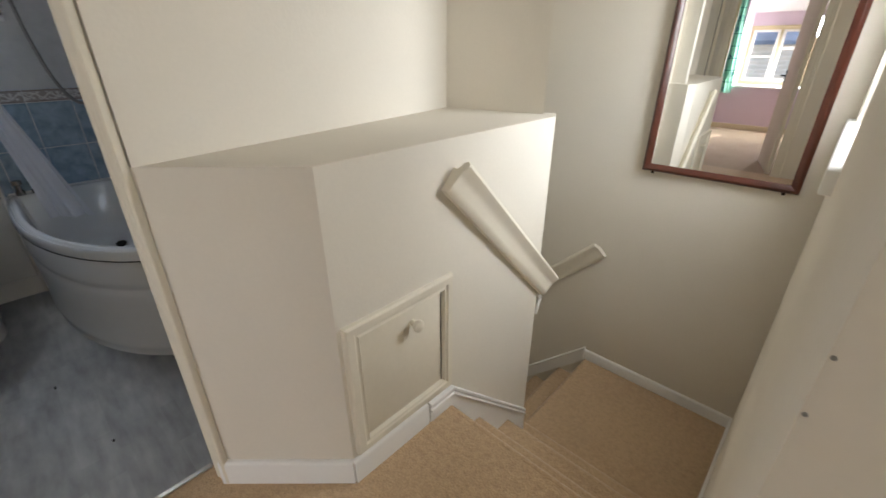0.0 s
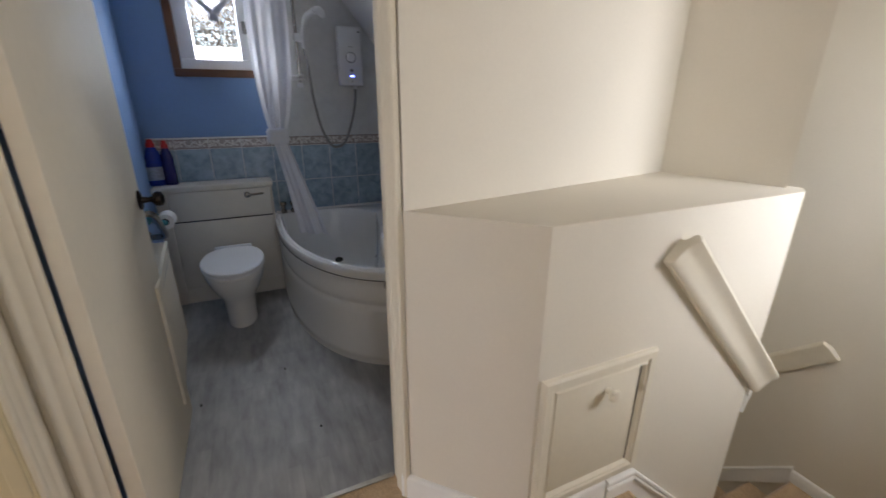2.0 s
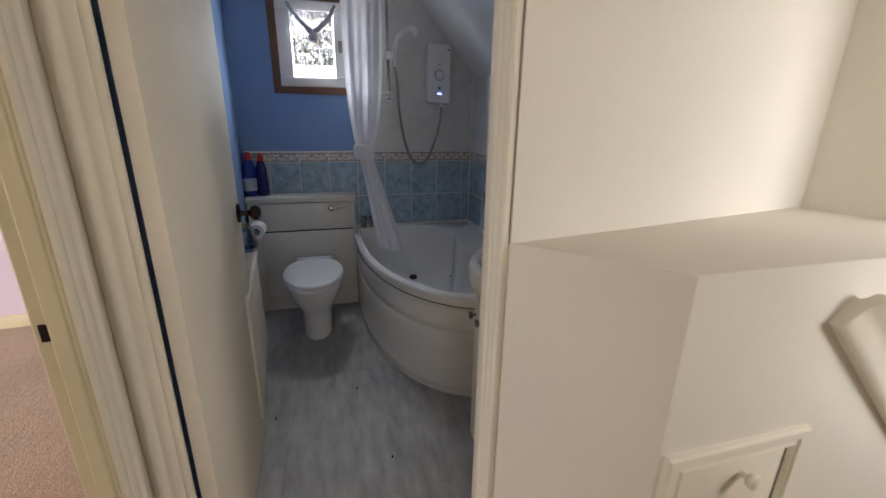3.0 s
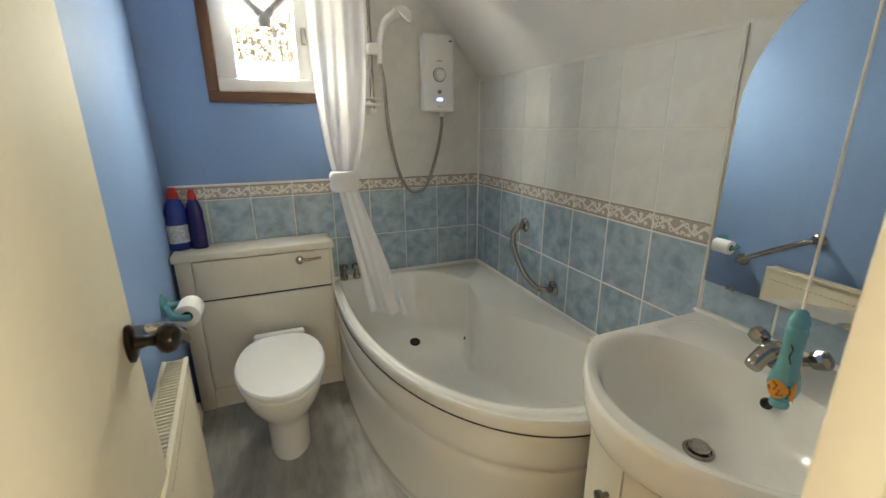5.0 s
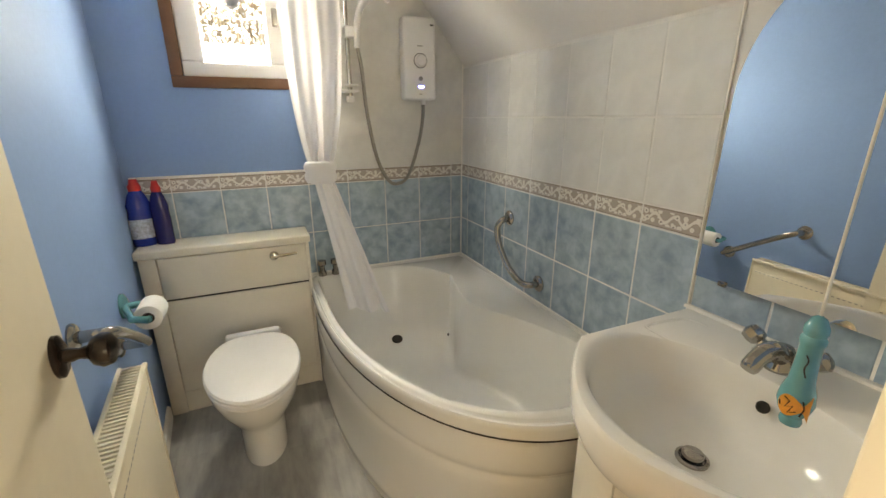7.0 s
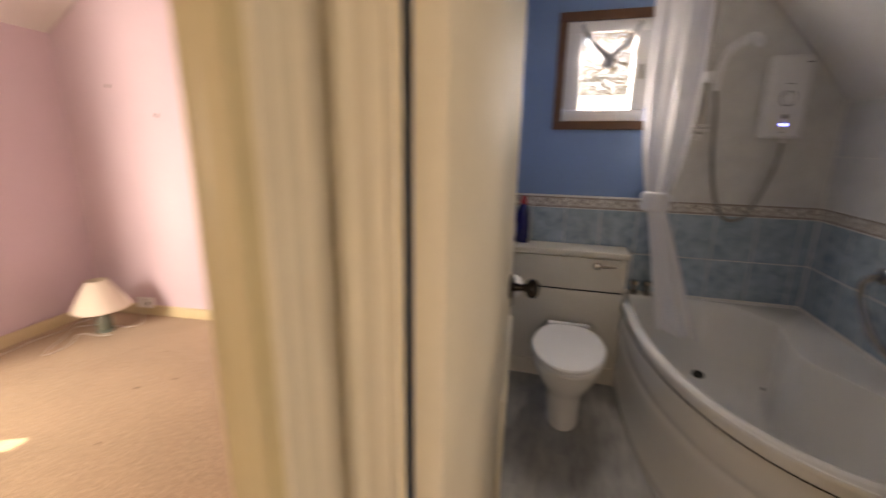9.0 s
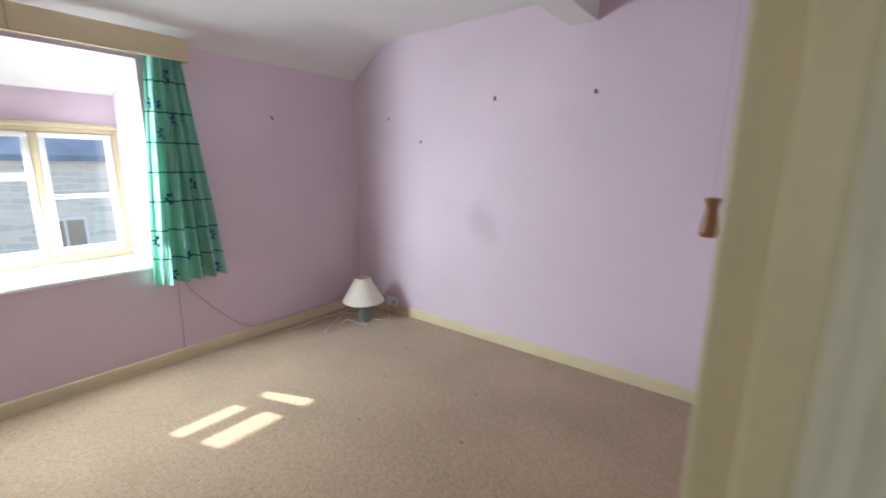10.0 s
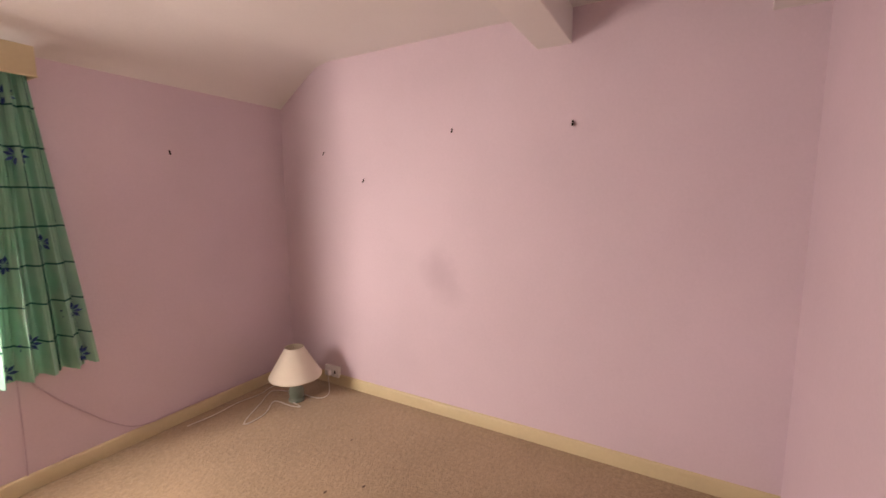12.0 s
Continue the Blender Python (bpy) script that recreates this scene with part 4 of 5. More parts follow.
def vanity():
    v = thing("vanity_cabinet", "cream laminate bow-fronted basin cabinet", "cabinet", place=(-1.565, 0.6, 0))
    cx = -1.560
    def bow(half, y_back, depth, n=28, wing=0.13):
        pts = [(cx + half, y_back), (cx - half, y_back), (cx - half, y_back - depth + wing + 0.10)]
        for i in range(n + 1):
            t = -1 + 2 * i / n
            pts.append((cx + t * half * 0.985, y_back - depth + (wing + 0.07) * abs(t) ** 1.9))
        pts.append((cx + half, y_back - depth + wing + 0.10))
        return pts
    body = bow(0.286, 0.905, 0.555)
    bm = prism(body, 0.06, 0.752)
    bmesh.ops.delete(bm, geom=[f for f in bm.faces if all(w.co.z > 0.75 for w in f.verts)], context="FACES_ONLY")
    part("body", bm, LAMINATE, v, smooth=False)
    part("plinth", prism(bow(0.27, 0.90, 0.50), 0.0, 0.06), LAMINATE, v)
    for sgn in (-1, 1):
        pts = []
        for i in range(15):
            t = sgn * (0.008 + 0.965 * i / 14)
            pts.append((cx + t * 0.290 * 0.985, 0.905 - 0.555 + 0.20 * abs(t) ** 1.9))
        rows = [(x, y - 0.018) for x, y in pts]
        d = part("door", prism(pts + rows[::-1], 0.075, 0.735), LAMINATE, v)
        part("handle", lathe([(0.006, 0), (0.006, 0.012), (0.014, 0.016), (0.015, 0.024), (0.0, 0.028)], Matrix.Translation((cx + sgn * 0.035, 0.335, 0.64)) @ Matrix.Rotation(radians(90), 4, "X"), 16), STEEL, d, "round steel knob")
    b = thing("wash_basin", "white ceramic inset basin on the cabinet", "basin", place=(cx, 0.6, 0.753))
    outer = bow(0.306, 0.913, 0.615, 40)
    # even outline by angle around the bowl
    c = Vector((cx, 0.60))
    n = 96
    poly = [Vector(p) for p in outer]
    ring = []
    for i in range(n):
        a = 2 * math.pi * i / n
        d = Vector((math.cos(a), math.sin(a)))
        best = None
        for p, q in zip(poly, poly[1:] + poly[:1]):
            e = q - p
            det = d.x * -e.y + d.y * e.x
            if abs(det) < 1e-9:
                continue
            w = p - c
            t = (w.x * -e.y + w.y * e.x) / det
            s = (d.x * w.y - d.y * w.x) / det
            if t > 0 and -1e-6 <= s <= 1 + 1e-6 and (best is None or t < best):
                best = t
        ring.append(c + d * best)
    # bowl outline: oval, flattened behind where the tap deck lies
    def bowl(i, k):
        a = 2 * math.pi * i / n
        rx, ry = 0.262 * k, (0.235 if math.sin(a) < 0 else 0.150) * k
        return Vector((cx, 0.585)) + Vector((rx * math.cos(a), ry * math.sin(a)))
    rows = [[(*(c + (p - c) * s), z) for p in ring] for s, z in ((0.955, 0.756), (0.985, 0.775), (1.0, 0.80), (1.0, 0.835), (0.992, 0.845), (0.975, 0.850))]
    for k, z in ((1.08, 0.850), (1.03, 0.847), (1.0, 0.838), (0.97, 0.815), (0.90, 0.765), (0.75, 0.725), (0.5, 0.706), (0.2, 0.700), (0.09, 0.699)):
        rows.append([(*bowl(i, k), z) for i in range(n)])
    bm = rings(rows, False)
    bm.faces.new([v for v in bm.verts][-n:])
    part("bowl", bm, CERAMIC, b)
    for sgn in (-1, 1):
        ridge = [(0.200, 0.695, 0.843), (0.214, 0.688, 0.847), (0.262, 0.690, 0.848), (0.270, 0.72, 0.848), (0.262, 0.80, 0.848), (0.245, 0.835, 0.848), (0.20, 0.842, 0.847)]
        part("soap_ledge", tube(smooth_line([(cx + sgn * x, y, z) for x, y, z in ridge], 5), 0.0055, 8), CERAMIC, b)
    part("upstand", box((cx - 0.315, 0.896, 0.848), (cx + 0.315, 0.914, 0.858), None, 0.003), CERAMIC, b)
    w = part("waste", lathe([(0.032, 0), (0.032, 0.004), (0.026, 0.006), (0.022, 0.001)], Matrix.Translation((cx - 0.005, 0.555, 0.701))), CHROME, b, "chrome pop-up waste")
    part("plug", lathe([(0.020, 0.004), (0.022, 0.012), (0.020, 0.017), (0.0, 0.019)], Matrix.Translation((cx - 0.005, 0.555, 0.701))), CHROME, w)
    part("overflow", lathe([(0.013, 0), (0.013, 0.004), (0.009, 0.005), (0.009, 0.001), (0.0, 0.0)], Matrix.Translation((cx + 0.02, 0.7165, 0.795)) @ Matrix.Rotation(radians(62), 4, "X"), 16), DARK, b, "dark overflow hole")
    t = thing("basin_tap", "chrome monobloc mixer tap with two heads", "tap", place=(cx - 0.01, 0.81, 0.85))
    tx, ty = cx - 0.01, 0.80
    part("body", lathe([(0.030, 0.849), (0.030, 0.858), (0.024, 0.866), (0.024, 0.895), (0.018, 0.905), (0.0, 0.908)], Matrix.Translation((tx, ty, 0))), CHROME, t)
    part("spout", tube(smooth_line([(tx, ty - 0.01, 0.885), (tx, ty - 0.045, 0.905), (tx, ty - 0.085, 0.900), (tx, ty - 0.115, 0.878)], 5), [0.022] * 5 + [0.020] * 5 + [0.018] * 5 + [0.015], 14), CHROME, t)
    for sgn in (-1, 1):
        m = Matrix.Translation((tx + sgn * 0.028, ty + 0.006, 0.878)) @ Matrix.Rotation(radians(58 * sgn), 4, "Y")
        part("head", lathe([(0.011, 0), (0.011, 0.022), (0.019, 0.028), (0.022, 0.040), (0.020, 0.056), (0.010, 0.062), (0, 0.063)], m, 8), CHROME, t)


vanity()


def bath_mirror():
    m = thing("bathroom_mirror", "frameless arched mirror above the basin", "mirror", place=(-1.56, 0.914, 0.96))
    x0, x1, z0, zs, top = -1.848, -1.275, 0.958, 1.42, 1.735
    cx, hw = (x0 + x1) / 2, (x1 - x0) / 2
    pts = [(x1, z0), (x1, zs)] + [(cx + hw * math.cos(a), zs + (top - zs) * math.sin(a)) for a in [math.pi * i / 36 for i in range(1, 36)]] + [(x0, zs), (x0, z0)]
    bm = bmesh.new()
    rings([[Vector((x, y, z)) for x, z in pts] for y in (0.9105, 0.9055)], True, bm)
    part("mirror_glass", bm, MIRROR, m, smooth=False)
    for x in (x0 + 0.075, x1 - 0.1):
        part("clip", box((x - 0.01, 0.900, z0 - 0.006), (x + 0.01, 0.911, z0 + 0.008), None, 0.002), CHROME, m)
    top_edge = Vector((0, 0.9105, top))
    m.matrix_world = Matrix.Translation(top_edge) @ Matrix.Rotation(radians(-1.5), 4, "X") @ Matrix.Translation(-top_edge) @ m.matrix_world


bath_mirror()


def grab_rail(name, pts, ends, normal, label):
    g = thing(name, label, "grab rail", place=ends[0])
    part("bar", tube(smooth_line(pts, 7), 0.0155, 14), CHROME, g)
    for e in ends:
        q = Vector(normal).to_track_quat("Z", "Y").to_matrix().to_4x4()
        part("flange", lathe([(0.037, 0), (0.037, 0.006), (0.031, 0.012), (0.017, 0.016)], Matrix.Translation(e) @ q, 20), CHROME, g)


GY = 0.914
grab_rail("grab_rail", [(-2.845, GY - 0.012, 0.905), (-2.845, GY - 0.045, 0.895), (-2.86, GY - 0.060, 0.855), (-2.835, GY - 0.060, 0.775), (-2.75, GY - 0.060, 0.69), (-2.665, GY - 0.060, 0.655), (-2.61, GY - 0.060, 0.650), (-2.585, GY - 0.045, 0.652), (-2.58, GY - 0.012, 0.654)],
          [(-2.845, GY, 0.905), (-2.58, GY, 0.654)], (0, -1, 0), "cranked chrome grab rail on the tiled wall")


Z = lambda v, z: (v.x, v.y, z)
grab_rail("grab_rail", [Z(SW(-2.69, 0.01), 0.655), Z(SW(-2.69, 0.055), 0.655), Z(SW(-2.655, 0.085), 0.672), Z(SW(-2.48, 0.088), 0.780), Z(SW(-2.345, 0.083), 0.858), Z(SW(-2.32, 0.05), 0.870), Z(SW(-2.32, 0.01), 0.870)],
          [Z(SW(-2.69), 0.655), Z(SW(-2.32), 0.870)], (0, 1, 0), "straight chrome grab rail on the blue wall")


def radiator():
    r = thing("radiator", "cream painted panel radiator with a slotted top grille", "radiator", place=Z(SW(-2.3), 0.1))
    a, b = SW(-2.48, 0.035), SW(-1.84, 0.035)
    m = frame_on(a, b)
    L = (b - a).length
    part("panel", box((0, 0.050, 0.13), (L, 0.062, 0.675), m, 0.005), CREAM_GLOSS, r)
    part("back_panel", box((0, 0.0, 0.13), (L, 0.012, 0.675), m, 0.005), CREAM_GLOSS, r)
    for i in range(26):
        x = 0.03 + i * (L - 0.06) / 25
        part("weld_mark", box((x - 0.006, 0.0612, 0.612), (x + 0.006, 0.0626, 0.616), m), STEEL, r)
    part("top_rail", box((-0.004, 0.056, 0.672), (L + 0.004, 0.070, 0.685), m, 0.003), CREAM_GLOSS, r)
    part("top_rail", box((-0.004, -0.004, 0.672), (L + 0.004, 0.008, 0.685), m, 0.003), CREAM_GLOSS, r)
    for i in range(40):
        x = 0.008 + i * (L - 0.016) / 39
        part("slat", box((x - 0.003, 0.008, 0.676), (x + 0.003, 0.056, 0.682), m), CREAM_GLOSS, r)
    for x in (-0.004, L - 0.002):
        part("side_panel", box((x, 0.0, 0.13), (x + 0.006, 0.066, 0.68), m, 0.002), CREAM_GLOSS, r)
    part("bracket", box((L * 0.2, -0.034, 0.2), (L * 0.2 + 0.03, 0.0, 0.5), m), CREAM_GLOSS, r)
    part("pipe", tube([m @ Vector((L - 0.03, 0.03, 0.14)), m @ Vector((L - 0.03, 0.03, 0.001))], 0.0075), CREAM_GLOSS, r)
    part("pipe", tube([m @ Vector((0.03, 0.03, 0.14)), m @ Vector((0.03, 0.03, 0.001))], 0.0075), CREAM_GLOSS, r)


radiator()
rh = thing("toilet_roll_holder", "teal glazed ceramic toilet roll holder", "roll holder", place=Z(SW(-2.85), 0.735))
part("plate", lathe([(0.045, 0), (0.045, 0.008), (0.03, 0.018), (0.0, 0.02)], Matrix.Translation(Z(SW(-2.85), 0.735)) @ Matrix.Rotation(radians(-90), 4, "X")), TEAL, rh)
for x in (-2.85, -2.71):
    part("arm", tube([Z(SW(-2.84 if x < -2.7 else -2.82, 0.01), 0.735), Z(SW(x, 0.05), 0.735), Z(SW(x, 0.095), 0.725)], 0.013, 10), TEAL, rh)
part("bar", tube([Z(SW(-2.85, 0.095), 0.725), Z(SW(-2.71, 0.095), 0.725)], 0.010, 10), TEAL, rh)
roll = thing("toilet_roll", "part-used white toilet roll on its holder", "toilet roll", place=Z(SW(-2.78, 0.095), 0.725))
part("paper", lathe([(0.020, -0.052), (0.043, -0.052), (0.044, -0.050), (0.044, 0.050), (0.043, 0.052), (0.020, 0.052)], Matrix.Translation(Z(SW(-2.78, 0.095), 0.725)) @ Matrix.Rotation(radians(90), 4, "Y"), 28), CARD, roll)
part("core", lathe([(0.0195, -0.0525), (0.0195, 0.0525)], Matrix.Translation(Z(SW(-2.78, 0.095), 0.725)) @ Matrix.Rotation(radians(90), 4, "Y"), 20), DARK, roll)


# shower
def shower():
    s = thing("electric_shower", "white electric shower box on the tiled wall", "shower", place=(-3.34, 0.64, 1.46))
    x = -3.388
    part("case", box((x, 0.545, 1.468), (x + 0.072, 0.722, 1.862), None, 0.016, 4), PLASTIC, s)
    mx = Matrix.Translation((x + 0.072, 0.634, 1.658)) @ Matrix.Rotation(radians(90), 4, "Y")
    d = part("dial", lathe([(0.033, 0), (0.033, 0.006), (0.027, 0.010), (0.025, 0.020), (0.0, 0.021)], mx, 28), PLASTIC, s)
    part("dial_ring", lathe([(0.0335, 0.001), (0.036, 0.001), (0.036, 0.003), (0.0335, 0.003)], mx, 28), DARK, d)
    part("button", lathe([(0.011, 0), (0.011, 0.006), (0.0, 0.007)], Matrix.Translation((x + 0.072, 0.634, 1.572)) @ Matrix.Rotation(radians(90), 4, "Y"), 16), STEEL, s)
    lamp = bpy.data.materials.new("blue indicator")
    lamp.use_nodes = True
    lb = lamp.node_tree.nodes["Principled BSDF"]
    lb.inputs["Emission Color"].default_value, lb.inputs["Emission Strength"].default_value = (0.1, 0.15, 1, 1), 5
    part("indicator", box((x + 0.071, 0.622, 1.528), (x + 0.0735, 0.650, 1.538)), lamp, s, "lit blue indicator")
    part("badge", box((x + 0.071, 0.690, 1.822), (x + 0.0735, 0.708, 1.829)), DARK, s)
    for zz, w in ((1.725, 0.03), (1.495, 0.012)):
        part("caption_bar", box((x + 0.0715, 0.634 - w / 2, zz), (x + 0.073, 0.634 + w / 2, zz + 0.004)), STEEL, s)
    part("outlet", lathe([(0.012, 1.445), (0.014, 1.47)], Matrix.Translation((x + 0.035, 0.66, 0)), 14), PLASTIC, s)
    r = thing("shower_riser", "chrome riser rail with white sliding handset holder", "shower rail", place=(-3.36, 0.313, 1.46))
    part("rail", tube([(x + 0.035, 0.272, 1.47), (x + 0.035, 0.272, 2.24)], 0.0105, 12), CHROME, r)
    part("foot", box((x, 0.255, 1.455), (x + 0.048, 0.289, 1.485), None, 0.006), PLASTIC, r)
    part("head_bracket", box((x, 0.255, 2.21), (x + 0.048, 0.289, 2.24), None, 0.006), PLASTIC, r)
    tray = part("soap_tray", box((x + 0.02, 0.190, 1.498), (x + 0.13, 0.295, 1.508), None, 0.003), PLASTIC, r)
    part("tray_lip", box((x + 0.02, 0.190, 1.525), (x + 0.13, 0.295, 1.533), None, 0.002), PLASTIC, tray)
    part("holder", box((x + 0.018, 0.255, 1.745), (x + 0.075, 0.318, 1.795), None, 0.008, 3), PLASTIC, r)
    h = thing("shower_handset", "white handset with a grey ribbed hose", "shower head", place=(-3.3, 0.34, 1.78))
    part("handle", tube(smooth_line([(x + 0.065, 0.312, 1.700), (x + 0.072, 0.316, 1.80), (x + 0.09, 0.340, 1.885), (x + 0.13, 0.392, 1.925)], 5), [0.013] * 5 + [0.0155] * 5 + [0.019] * 5 + [0.024], 12), PLASTIC, h)
    part("rose_head", lathe([(0.020, 0.03), (0.040, 0.012), (0.044, 0.0), (0.040, -0.006), (0.0, -0.008)][::-1], Matrix.Translation((x + 0.152, 0.420, 1.915)) @ Matrix.Rotation(radians(35), 4, "Y") @ Matrix.Rotation(radians(-35), 4, "X"), 24), PLASTIC, h)
    line = smooth_line([(x + 0.065, 0.312, 1.71), (x + 0.062, 0.330, 1.60), (x + 0.06, 0.345, 1.40), (x + 0.06, 0.385, 1.18), (x + 0.06, 0.44, 1.06), (x + 0.06, 0.495, 1.035), (x + 0.058, 0.560, 1.08), (x + 0.050, 0.625, 1.25), (x + 0.040, 0.655, 1.38), (x + 0.036, 0.660, 1.455)], 16)
    part("hose", tube(line, [0.0098 if i % 2 else 0.0084 for i in range(len(line))], 10), STEEL, h, "grey ribbed metal hose")


shower()


def cloth(name, parent, top, bottom, folds, material, nz=40, nu=90, depth=0.02, label="", ease=1.0):
    """A gathered cloth between two level edges; ease above 1 keeps its width longer before it narrows."""
    bm = bmesh.new()
    uvl = bm.loops.layers.uv.new("uv")
    grid = []
    for j in range(nz + 1):
        s = j / nz
        a = Vector(top[0]).lerp(Vector(bottom[0]), s ** ease)
        b = Vector(top[1]).lerp(Vector(bottom[1]), s ** ease)
        a.z = b.z = Vector(top[0]).lerp(Vector(bottom[0]), s).z
        row = []
        d = b - a
        nrm = Vector((-d.y, d.x, 0)).normalized()
        for i in range(nu + 1):
            t = i / nu
            ph = folds * 2 * math.pi * t
            wv = math.sin(ph + 0.8 * math.sin(3 * s + t * 5)) + 0.40 * math.sin(2.3 * ph + 1.7 + 2 * s) + (0.18 * math.sin(5.1 * ph + 3 * t) if folds > 4 else 0.0)
            dd = depth * (0.55 + 0.6 * s)
            row.append(bm.verts.new(a + d * (t + 0.25 / folds / 6.28 * math.cos(ph) * 0.6) + nrm * wv * dd))
        grid.append(row)
    width = folds * (0.105 if folds < 4 else 0.15)
    hgt = (Vector(top[0]) - Vector(bottom[0])).length
    for j in range(nz):
        for i in range(nu):
            f = bm.faces.new((grid[j][i], grid[j][i + 1], grid[j + 1][i + 1], grid[j + 1][i]))
            for lp, (ii, jj) in zip(f.loops, ((i, j), (i + 1, j), (i + 1, j + 1), (i, j + 1))):
                lp[uvl].uv = (ii / nu * width, -jj / nz * hgt)
    return part(name, bm, material, parent, label)


sc = thing("shower_curtain", "white fabric shower curtain gathered by a tie-back", "curtain", place=(-3.13, 0.08, 0.5))
cloth("upper_cloth", sc, ((-3.20, -0.045, 2.25), (-3.15, 0.205, 2.25)), ((-3.16, 0.020, 1.15), (-3.13, 0.112, 1.15)), 2.0, SHOWER_CLOTH, 60, 110, 0.017, ease=4.2)
cloth("lower_cloth", sc, ((-3.16, 0.025, 1.14), (-3.13, 0.110, 1.14)), ((-3.03, 0.122, 0.480), (-2.93, 0.310, 0.497)), 1.6, CLOTH, 30, 80, 0.018)
tie = [[(-3.147 + (0.046 + o) * math.cos(a) * 0.9, 0.067 + (0.062 + o) * math.sin(a), z) for a in [2 * math.pi * i / 28 for i in range(28)]] for o, z in ((-0.01, 1.090), (0.004, 1.095), (0.012, 1.115), (0.006, 1.14), (0.013, 1.165), (0.004, 1.185), (-0.01, 1.19))]
part("tie_back", rings(tie), CLOTH, sc, "rolled white tie-back")
rail = thing("curtain_rail", "white curtain rail under the bathroom ceiling", "rail", place=(-3.0, 0.1, 2.25))
part("track", tube(smooth_line([(-3.39, -0.03, 2.252), (-3.1, 0.02, 2.252), (-2.5, 0.06, 2.252), (-2.05, 0.30, 2.252), (-1.95, 0.40, 2.252)], 6), 0.010), PLASTIC, rail)

# bathroom window
def bath_window():
    w = thing("window_bathroom", "small white plastic window in a dark timber surround", "window", place=(-3.4, -0.22, 1.51))
    tagged(w, kind="structure")
    y0, y1, z0, z1, t, x = -0.492, 0.045, 1.508, 2.13, 0.048, -3.397
    for lo, hi in (((x, y0, z0), (x + 0.018, y1, z0 + t)), ((x, y0, z1 - t), (x + 0.018, y1, z1)), ((x, y0, z0 + t), (x + 0.018, y0 + t, z1 - t)), ((x, y1 - t, z0 + t), (x + 0.018, y1, z1 - t))):
        part("surround", box(lo, hi, None, 0.004), BROWN_TRIM, w, "dark brown timber surround")
    a0, a1, b0, b1 = y0 + t, y1 - t, z0 + t, z1 - t
    f = 0.062
    for lo, hi in (((x - 0.05, a0, b0), (x + 0.006, a1, b0 + f)), ((x - 0.05, a0, b1 - f), (x + 0.006, a1, b1)), ((x - 0.05, a0, b0 + f), (x + 0.006, a0 + f + 0.028, b1 - f)), ((x - 0.05, a1 - f - 0.02, b0 + f), (x + 0.006, a1, b1 - f))):
        part("window_frame", box(lo, hi, None, 0.008, 3), PLASTIC, w)
    part("pane", box((x - 0.030, a0 + f, b0 + f), (x - 0.026, a1 - f, b1 - f)), GLASS, w).visible_shadow = False
    part("handle", box((x + 0.006, a1 - 0.055, 1.775), (x + 0.035, a1 - 0.03, 1.85), None, 0.006), STEEL, w)
    n = thing("lace_curtain", "pale lace net curtain hung across the window", "net curtain", place=(-3.41, -0.22, 1.69))
    lace = cloth("net", n, ((-3.402, a0 + f + 0.03, 2.05), (-3.402, a1 - f - 0.022, 2.05)), ((-3.402, a0 + f + 0.03, 1.695), (-3.402, a1 - f - 0.022, 1.695)), 9, LACE, 30, 90, 0.0022)
    sw = thing("net_swag", "grey net swag tied in the window", "net curtain", place=(-3.39, -0.215, 1.86))
    for sgn in (-1, 1):
        part("drape", tube(smooth_line([(-3.384, -0.215 + sgn * 0.15, 2.06), (-3.372, -0.215 + sgn * 0.10, 1.98), (-3.368, -0.215 + sgn * 0.03, 1.91), (-3.368, -0.215, 1.88)], 6), [0.012] * 6 + [0.018] * 6 + [0.022] * 6 + [0.026], 10), SILVER_CLOTH, sw)
    part("knot", lathe([(0.0, 0), (0.026, 0.012), (0.034, 0.035), (0.026, 0.06), (0.0, 0.075)], Matrix.Translation((-3.368, -0.215, 1.825)), 14), SILVER_CLOTH, sw)


bath_window()

# light pull by the door
lp = thing("light_pull", "teal ceramic light pull painted with an orange fish", "light pull", place=(-1.35, 0.352, 1.01))
ml = Matrix.Translation((-1.35, 0.352, 0.274)) @ Matrix.Diagonal((0.58, 0.58, 0.75, 1))
pb = part("body", lathe([(0.0, 1.005), (0.018, 1.006), (0.020, 1.012), (0.017, 1.020), (0.027, 1.032), (0.032, 1.048), (0.029, 1.066), (0.022, 1.085), (0.0195, 1.120), (0.0195, 1.146), (0.0215, 1.149), (0.0215, 1.158), (0.018, 1.162),
                         (0.0205, 1.168), (0.020, 1.176), (0.012, 1.190), (0.0, 1.196)], ml, 28), TEAL, lp)


def wrapped(a, z, r=0.0189):
    return Vector((-1.35 + r * math.cos(a), 0.352 + r * math.sin(a), z))


